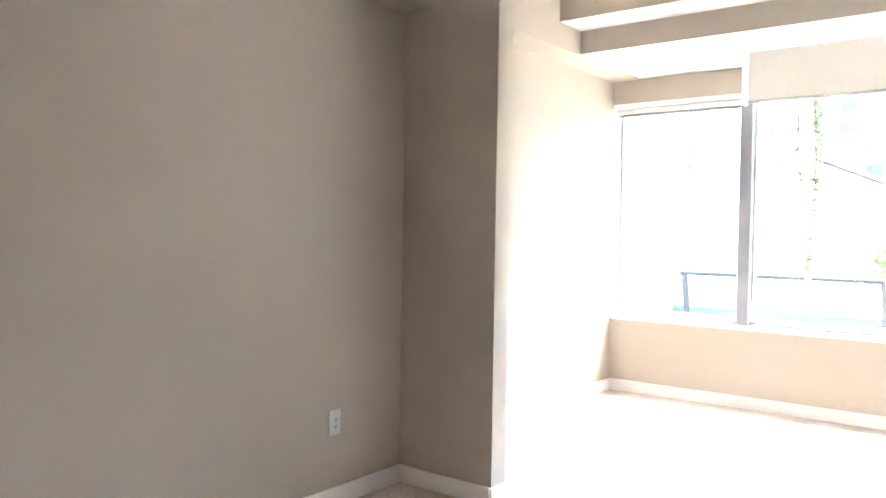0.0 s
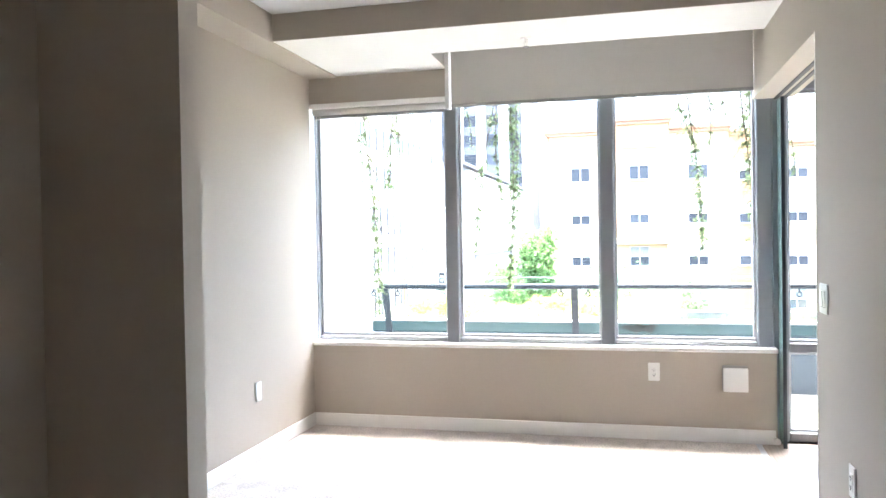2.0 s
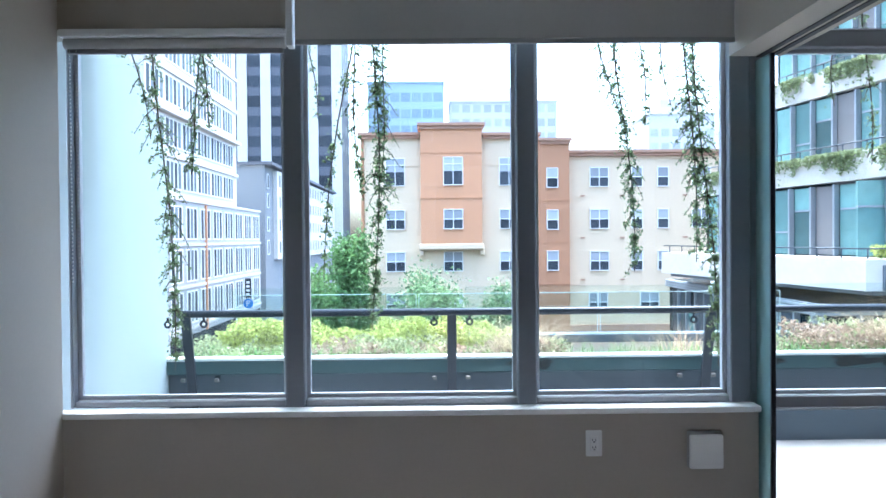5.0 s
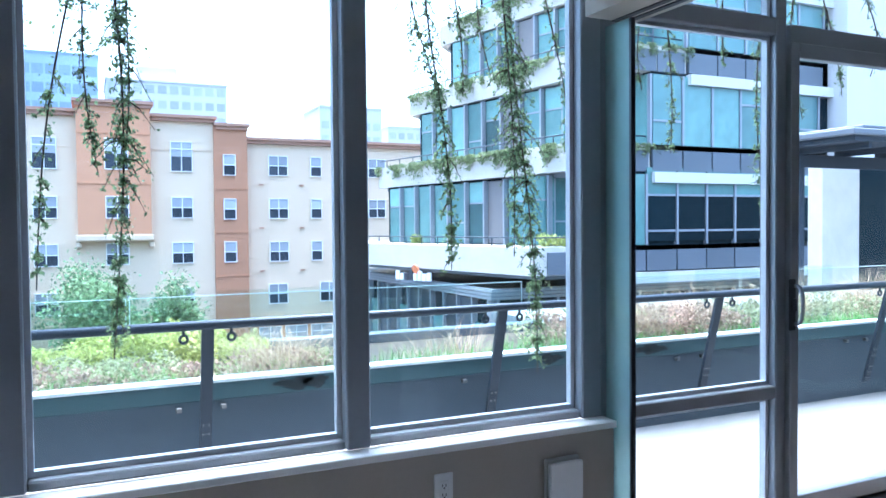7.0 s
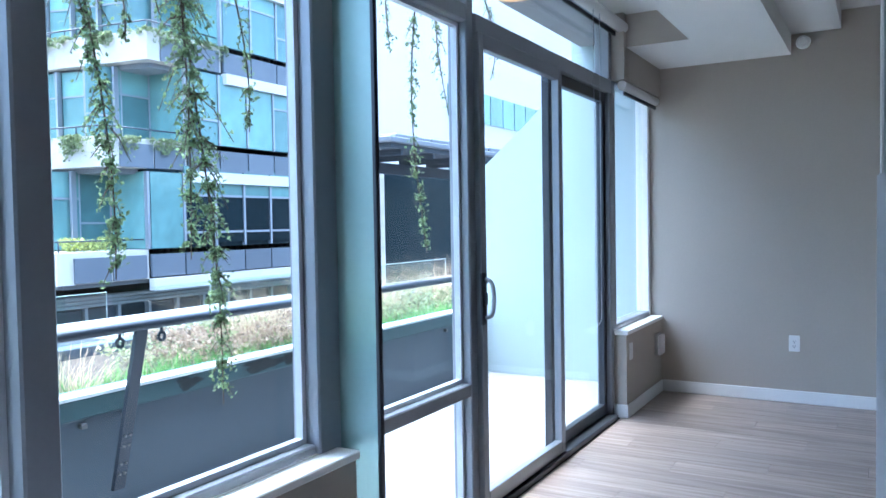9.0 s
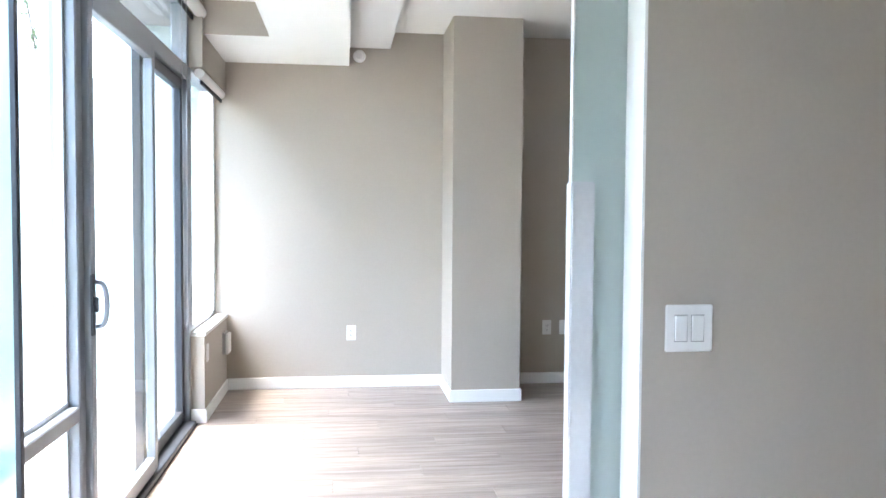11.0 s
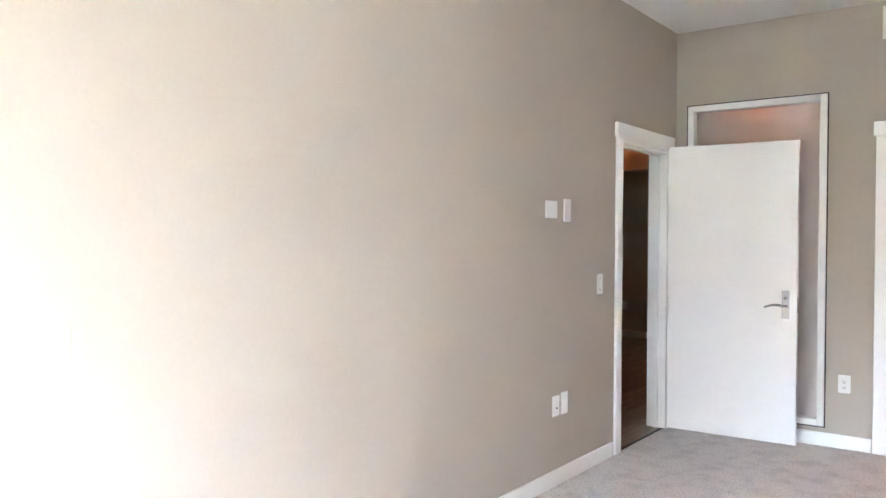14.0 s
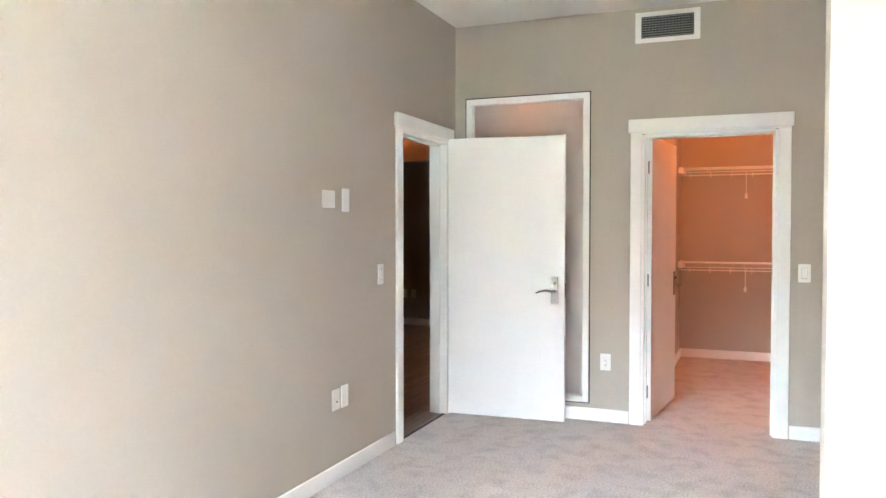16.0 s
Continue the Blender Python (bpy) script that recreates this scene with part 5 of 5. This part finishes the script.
def slab(xc, z0, z1, inset=0.0):
    bm = bmesh.new()
    cor = [(xc + inset, inset), (XR, inset), (XR, 16.0), (xc + 2.0 + inset, 16.0), (xc - TIP + inset, 12.0 - 0.4 * inset)]
    f = bm.faces.new([bm.verts.new((x, y, z0 + 9)) for x, y in cor])
    r = bmesh.ops.extrude_face_region(bm, geom=[f])
    bmesh.ops.translate(bm, vec=(0, 0, z1 - z0), verts=[v for v in r["geom"] if isinstance(v, bmesh.types.BMVert)])
    bmesh.ops.recalc_face_normals(bm, faces=bm.faces)
    return bm


def unit_mesh(name, w, h, m, t=0.05):
    me = bpy.data.meshes.new(name)
    bm = boxes((-w / 2, w / 2, -t, t, -h / 2, h / 2)); bm.to_mesh(me); bm.free(); me.materials.append(m)
    return me


W_TEAL, W_BLACK, W_SPAN = unit_mesh("window", 1.02, 2.2, M_TEALG), unit_mesh("window", 1.02, 1.35, M_BLACKG), unit_mesh("spandrel", 1.04, 0.8, M_SPAND)
W_HALF, W_MULL = unit_mesh("blind", 1.02, 0.8, M_TEALG), unit_mesh("mullion", 0.08, 2.25, M_FRAME, 0.09)


def piece(me, name, x, y, z, rz=0.0):
    o = new(name, me)
    o.parent = tb
    o.matrix_basis = pose(x, y, z + 9, 0, 0, rz)
    return o


W_SOUTH = unit_mesh("spandrel", 1.2, 0.66, M_SPAND)
W_LOW = unit_mesh("window", 1.16, 1.5, M_BLACKG)
W_TOP = unit_mesh("blind", 1.16, 0.86, M_TEALG)
W_WIDE, W_GREY = unit_mesh("window", 1.16, 2.24, M_TEALG), unit_mesh("window", 1.16, 2.24, M_TEALD)
W_SIDE, W_RAIL = unit_mesh("window", 1.5, 2.24, M_TEALG), unit_mesh("transom", 1.16, 0.07, M_FRAME, 0.06)
W_DIM = unit_mesh("window", 1.02, 2.2, M_TEALD)
W_LOUV = unit_mesh("louvre_panel", 1.06, 2.2, mat("brown_grey_louvre", (0.16, 0.15, 0.145), 0.6, vary=0.12, scale=2))
W_UP, W_DOWN = unit_mesh("window", 1.02, 0.72, M_TEALG), unit_mesh("window", 1.02, 1.42, M_TEALD)
# darker copy of the teal glass, with shade in its colour
W_CLEAR = unit_mesh("window", 1.02, 1.42, mat("shaded_teal_glass", (0.05, 0.085, 0.085), 0.12, vary=0.3, scale=0.7, fine=3, perobj=0.3, spec=0.4))
W_UPB, W_DOWNB = unit_mesh("window", 1.16, 0.74, M_TEALG), unit_mesh("window", 1.16, 1.44, M_TEALD)
W_BAR = unit_mesh("transom", 1.02, 0.06, M_FRAME, 0.07)


def glazing(kind, x, y, zc, rz=0.0, broad=False):
    """One bay: 0 a full pane, 1 a blind above a deep pane, 2 a blind above a clear pane, 3 a deep full pane with a rail."""
    if kind in (0, 3):
        piece((W_WIDE if broad else W_TEAL) if kind == 0 else (W_GREY if broad else W_DIM), "window", x, y, zc, rz)
        if kind == 3:
            piece(W_RAIL if broad else W_BAR, "transom", x, y - 0.02, zc - 0.35, rz)
        return
    piece(W_UPB if broad else W_UP, "window", x, y, zc + 0.74, rz)
    piece(W_DOWNB if broad else (W_DOWN if kind == 1 else W_CLEAR), "window", x, y, zc - 0.39, rz)
    piece(W_RAIL if broad else W_BAR, "transom", x, y - 0.02, zc + 0.35, rz)


M_TRAIL = leaf_mat("trailing_leaf", (0.22, 0.26, 0.13), 0.4)
for k, (z, xc) in enumerate(FLOORS):
    part("slab", slab(xc, z, z + 0.86), M_PALEC, tb, "pale stained concrete slab edge")
    # black core and grey underside carry the shade of the recess as colour
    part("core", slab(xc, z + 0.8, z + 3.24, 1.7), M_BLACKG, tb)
    part("soffit_band", slab(xc, z - 0.14, z - 0.002, 0.35), M_GREYB, tb, "recessed slab underside in a shade grey")
    zc = z + 0.8 + 1.2
    # west face, set back behind the terrace
    for j in range(9):
        y = 1.95 + j * 1.06
        x = xc + 1.58 - TIP * (y - 1.7) / 9.62
        if (j * 3 + k * 5) % 8 == 6:
            piece(W_LOUV, "louvre_panel", x, y, zc, -78.5)
        else:
            glazing((1, 0, 2, 1, 3, 1, 0, 2)[(j * 5 + k * 3) % 8], x, y, zc, -78.5)
        piece(W_MULL, "mullion", x - 0.05, y - 0.53, zc, -78.5)
    # south face: a recessed bay beside the terrace, then flush bays
    x0 = xc + 2.85
    for j in range(2):
        x = x0 - 0.6 - j * 1.1
        glazing(1 if (j + k) % 2 else 3, x, 1.6, zc)
        piece(W_MULL, "mullion", x + 0.55, 1.56, zc)
    piece(W_SIDE, "window", x0 - 0.03, 0.8, zc, -90)
    piece(W_MULL, "mullion", x0 - 0.02, 0.0, zc)
    for j in range(9):
        x = x0 + 0.64 + j * 1.26
        if x > XR - 0.6:
            break
        piece(W_SOUTH, "spandrel", x, -0.06, z + 0.38)
        if k == 0 and j:
            piece(W_TOP, "blind", x, -0.04, z + 2.92)
            piece(W_LOW, "window", x, -0.04, z + 1.74)
            piece(W_RAIL, "transom", x, -0.06, z + 2.47)
            piece(W_RAIL, "transom", x, -0.06, z + 1.32)
        else:
            glazing((0, 3, 1, 0, 1)[(j * 2 + k) % 5], x, -0.04, zc, 0.0, True)
        piece(W_MULL, "mullion", x + 0.63, -0.05, zc)
    part("floor_edge", boxes((x0, XR, -0.25, 0.0, z + 8.66, z + 9.0)), M_WHITEB, tb, "white floor edge")
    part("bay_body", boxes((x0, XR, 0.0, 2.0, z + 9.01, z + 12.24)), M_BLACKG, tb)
    for j in range(2):
        part("terrace_panel", boxes((xc + 0.45 + j * 1.18, xc + 1.57 + j * 1.18, -0.05, -0.005, z + 9.02, z + 9.7)), M_SPAND, tb, "slate panel of the terrace front")
    bm = bmesh.new()
    for y0 in np.linspace(0.1, 11.5, 12):
        tube(bm, (xc - TIP * y0 / 12 + 0.12, y0, z + 9.78), (xc - TIP * y0 / 12 + 0.12, y0, z + 10.15), 0.02, n=5)
    tube(bm, (xc + 0.1, 0.1, z + 10.15), (xc - TIP + 0.1, 12, z + 10.15), 0.025, n=6)
    tube(bm, (xc + 0.1, 0.1, z + 10.15), (xc + 3.5, 0.1, z + 10.15), 0.025, n=6)
    part("terrace_rail", bm, M_RAIL, tb)
    if k:
        cs = []
        for c in range(34):
            y0, s = rng.uniform(0, 12), rng.uniform(0.2, 1.0)
            for t in range(int(14 * s)):
                m, drop = 22, rng.uniform(0.15, 0.95) * s
                g = np.zeros((m, 3))
                g[:, 0] = rng.normal(-0.1, 0.05, m)
                g[:, 1] = rng.normal(0, 0.3) + rng.normal(0, 0.05, m)
                g[:, 2] = 0.1 - drop * rng.uniform(0, 1, m)
                cs.append(g + np.array([xc - TIP * y0 / 12, y0, z + 9.8]))
        for c in range(9):
            x1, s = rng.uniform(xc, xc + 3.2), rng.uniform(0.2, 0.7)
            for t in range(int(10 * s)):
                m, drop = 22, rng.uniform(0.15, 0.9) * s
                g = np.zeros((m, 3))
                g[:, 0] = rng.normal(0, 0.25) + rng.normal(0, 0.05, m)
                g[:, 1] = rng.normal(-0.1, 0.04, m)
                g[:, 2] = 0.1 - drop * rng.uniform(0, 1, m)
                cs.append(g + np.array([x1, 0.0, z + 9.8]))
        o = leaves("trailing_plants", np.concatenate(cs), 0.06, M_TRAIL, tb)
        o["kind"] = "stuff"
    else:
        for nm, x1, x2, y1, n in (("lime_planting", xc + 0.5, xc + 2.3, 0.35, 700), ("lime_planting", xc - 0.5, xc - 0.1, 8.0, 300)):
            o = leaves(nm, bumpy(n, x1, x2, y1, y1 + 0.4, z + 9.78, z + 10.2, 0.12, 1.3), 0.07, M_LIME, tb)
            o["kind"] = "stuff"
# black here puts the shade below the slab into the colour
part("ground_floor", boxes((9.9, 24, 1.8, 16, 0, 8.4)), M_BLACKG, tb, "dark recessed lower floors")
W_TALL, W_POST = unit_mesh("window", 0.98, 3.7, M_DARKG), unit_mesh("mullion", 0.1, 3.8, M_FRAME, 0.1)
for j in range(12):
    piece(W_TALL if j % 3 else W_DIM, "window", 9.85, 2.4 + j * 1.12, -2.85, -90)
    piece(W_POST, "mullion", 9.8, 1.85 + j * 1.12, -2.85, -90)
    piece(W_TALL if j % 3 else W_TEAL, "window", 10.5 + j * 1.12, 1.75, -2.85)
    piece(W_POST, "mullion", 9.95 + j * 1.12, 1.7, -2.85)
M_LOUV = mat("grey_louvre", (0.3, 0.32, 0.34), 0.5, 0.3, vary=0.08)
part("louvre_band", boxes((9.75, 24, 1.65, 1.8, 8.05, 8.4)), M_GREYB, tb, "grey louvre band")
part("louvre_band", boxes((9.75, 9.9, 1.8, 16, 8.05, 8.4)), M_GREYB, tb, "grey louvre band")
for k in range(3):
    part("louvre", boxes((9.69, 9.75, 1.6, 16, 8.07 + k * 0.11, 8.14 + k * 0.11)), M_LOUV, tb)
    part("louvre", boxes((9.75, 24, 1.58, 1.65, 8.07 + k * 0.11, 8.14 + k * 0.11)), M_LOUV, tb)
M_SHOP = mat("orange_sign", (0.75, 0.25, 0.1), 0.5)
ss = empty("shop_sign", (9.0, 23.2, -0.55), "white channel letter sign with an orange mark under a slab", "sign", rz=-70)
for k in range(8):
    hgt = (0.34, 0.24, 0.26, 0.4, 0.24, 0.34, 0.26, 0.3)[k]
    part("bar", boxes((-0.95 + k * 0.24, -0.78 + k * 0.24, -0.04, 0.04, 0, hgt)), M_WINF if k not in (2, 3) else M_DARKFRAME, ss, "plain sign letter bar")
bm = bmesh.new()
tube(bm, (0.1, 0.03, 0.42), (0.1, -0.03, 0.4), 0.17, n=20)
part("mark", bm, M_SHOP, ss, "round orange mark")
part("hanger", boxes((-0.95, 1.0, -0.015, 0.015, -0.05, 0.0)), M_GREYB, ss)

wb = empty("white_building", (23.4, 16.2, -9), "plain white rendered building wing with ribbon windows", "building")
part("wall", boxes((-0.6, 26, 0, 14, 0, 24)), M_WHITEB, wb)
for z in (8.6, 12.0, 15.4):
    for j in range(8):
        x = 6.2 + j * 1.5
        part("window", boxes((x, x + 1.35, -0.06, 0.02, z, z + 1.5)), M_TEALG, wb)

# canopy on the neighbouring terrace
# steel below the roof: its shade is put into this dark colour
M_CANOPY = mat("shaded_canopy_steel", (0.035, 0.042, 0.052), 0.6, 0.0, vary=0.1, spec=0.2)
cp = empty("canopy", (0, 0, 0), "grey steel canopy roof on a slim post over a terrace", "canopy")
CX, CY, CZ0 = 10.9, 7.0, 2.92
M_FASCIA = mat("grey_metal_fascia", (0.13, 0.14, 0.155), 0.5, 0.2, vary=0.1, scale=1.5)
part("roof", boxes((CX, CX + 9, CY, CY + 2.0, CZ0 + 0.1, CZ0 + 0.22), bevel=0.02, seg=1), M_FASCIA, cp, "pale grey roof edge")
part("soffit", boxes((CX + 0.15, CX + 9, CY + 0.1, CY + 1.95, CZ0, CZ0 + 0.098)), M_CANOPY, cp, "underside with its shade in the colour")
for k in range(6):
    x = CX + 0.35 + k * 1.42
    part("roof_sheet", boxes((x, x + 1.36, CY + 0.08, CY + 1.9, CZ0 + 0.222, CZ0 + 0.3 + 0.012 * k), bevel=0.02, seg=1), M_FASCIA, cp, "overlapping metal roof sheet")
for k in range(7):
    x = CX + 0.6 + k * 1.3
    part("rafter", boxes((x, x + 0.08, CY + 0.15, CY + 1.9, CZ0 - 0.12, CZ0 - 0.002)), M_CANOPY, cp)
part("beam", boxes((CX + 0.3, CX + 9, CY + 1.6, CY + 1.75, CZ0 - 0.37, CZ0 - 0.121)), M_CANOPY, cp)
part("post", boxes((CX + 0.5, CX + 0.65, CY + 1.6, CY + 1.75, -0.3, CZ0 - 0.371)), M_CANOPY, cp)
part("back_wall", boxes((CX + 4.6, CX + 10, CY + 3.5, CY + 3.7, -0.3, CZ0 - 0.01)), M_BLACKG, cp, "dark glazed back wall")
part("white_pier", boxes((CX + 3.3, CX + 4.6, CY + 3.3, CY + 3.7, -0.3, CZ0 - 0.01)), M_PALEC, cp, "pale concrete pier")
setting("neighbour_terrace", boxes((5.5, 22, 3.6, 11, -0.6, -0.3)), M_CONC, "concrete terrace of the neighbouring flat", "terrace")

# ---- laminate planks of the living room and hall ----
PW, PL = 0.185, 1.28
def plank_mesh(l):
    me = bpy.data.meshes.new("plank")
    bm = boxes((0.0008, PW - 0.0008, 0.0008, l - 0.0008, -0.006, 0.0), bevel=0.0008, seg=1)
    bm.to_mesh(me); bm.free(); me.materials.append(M_WOOD)
    return me


full = plank_mesh(PL)
base = bpy.data.objects["floor_living_base"]
x, k = 0.03, 0
while x < XE - 0.02:
    y = 0.04 - PL * ((k * 0.37) % 1.0)
    first = 0.04 - y
    if first > 0.06:
        o = new("plank", plank_mesh(first)); o.parent = base; o.location = (x, y, 0.0)
    while y > -11.0:
        y -= PL
        o = new("plank", full); o.parent = base; o.location = (x, y, 0.0)
    x += PW
    k += 1
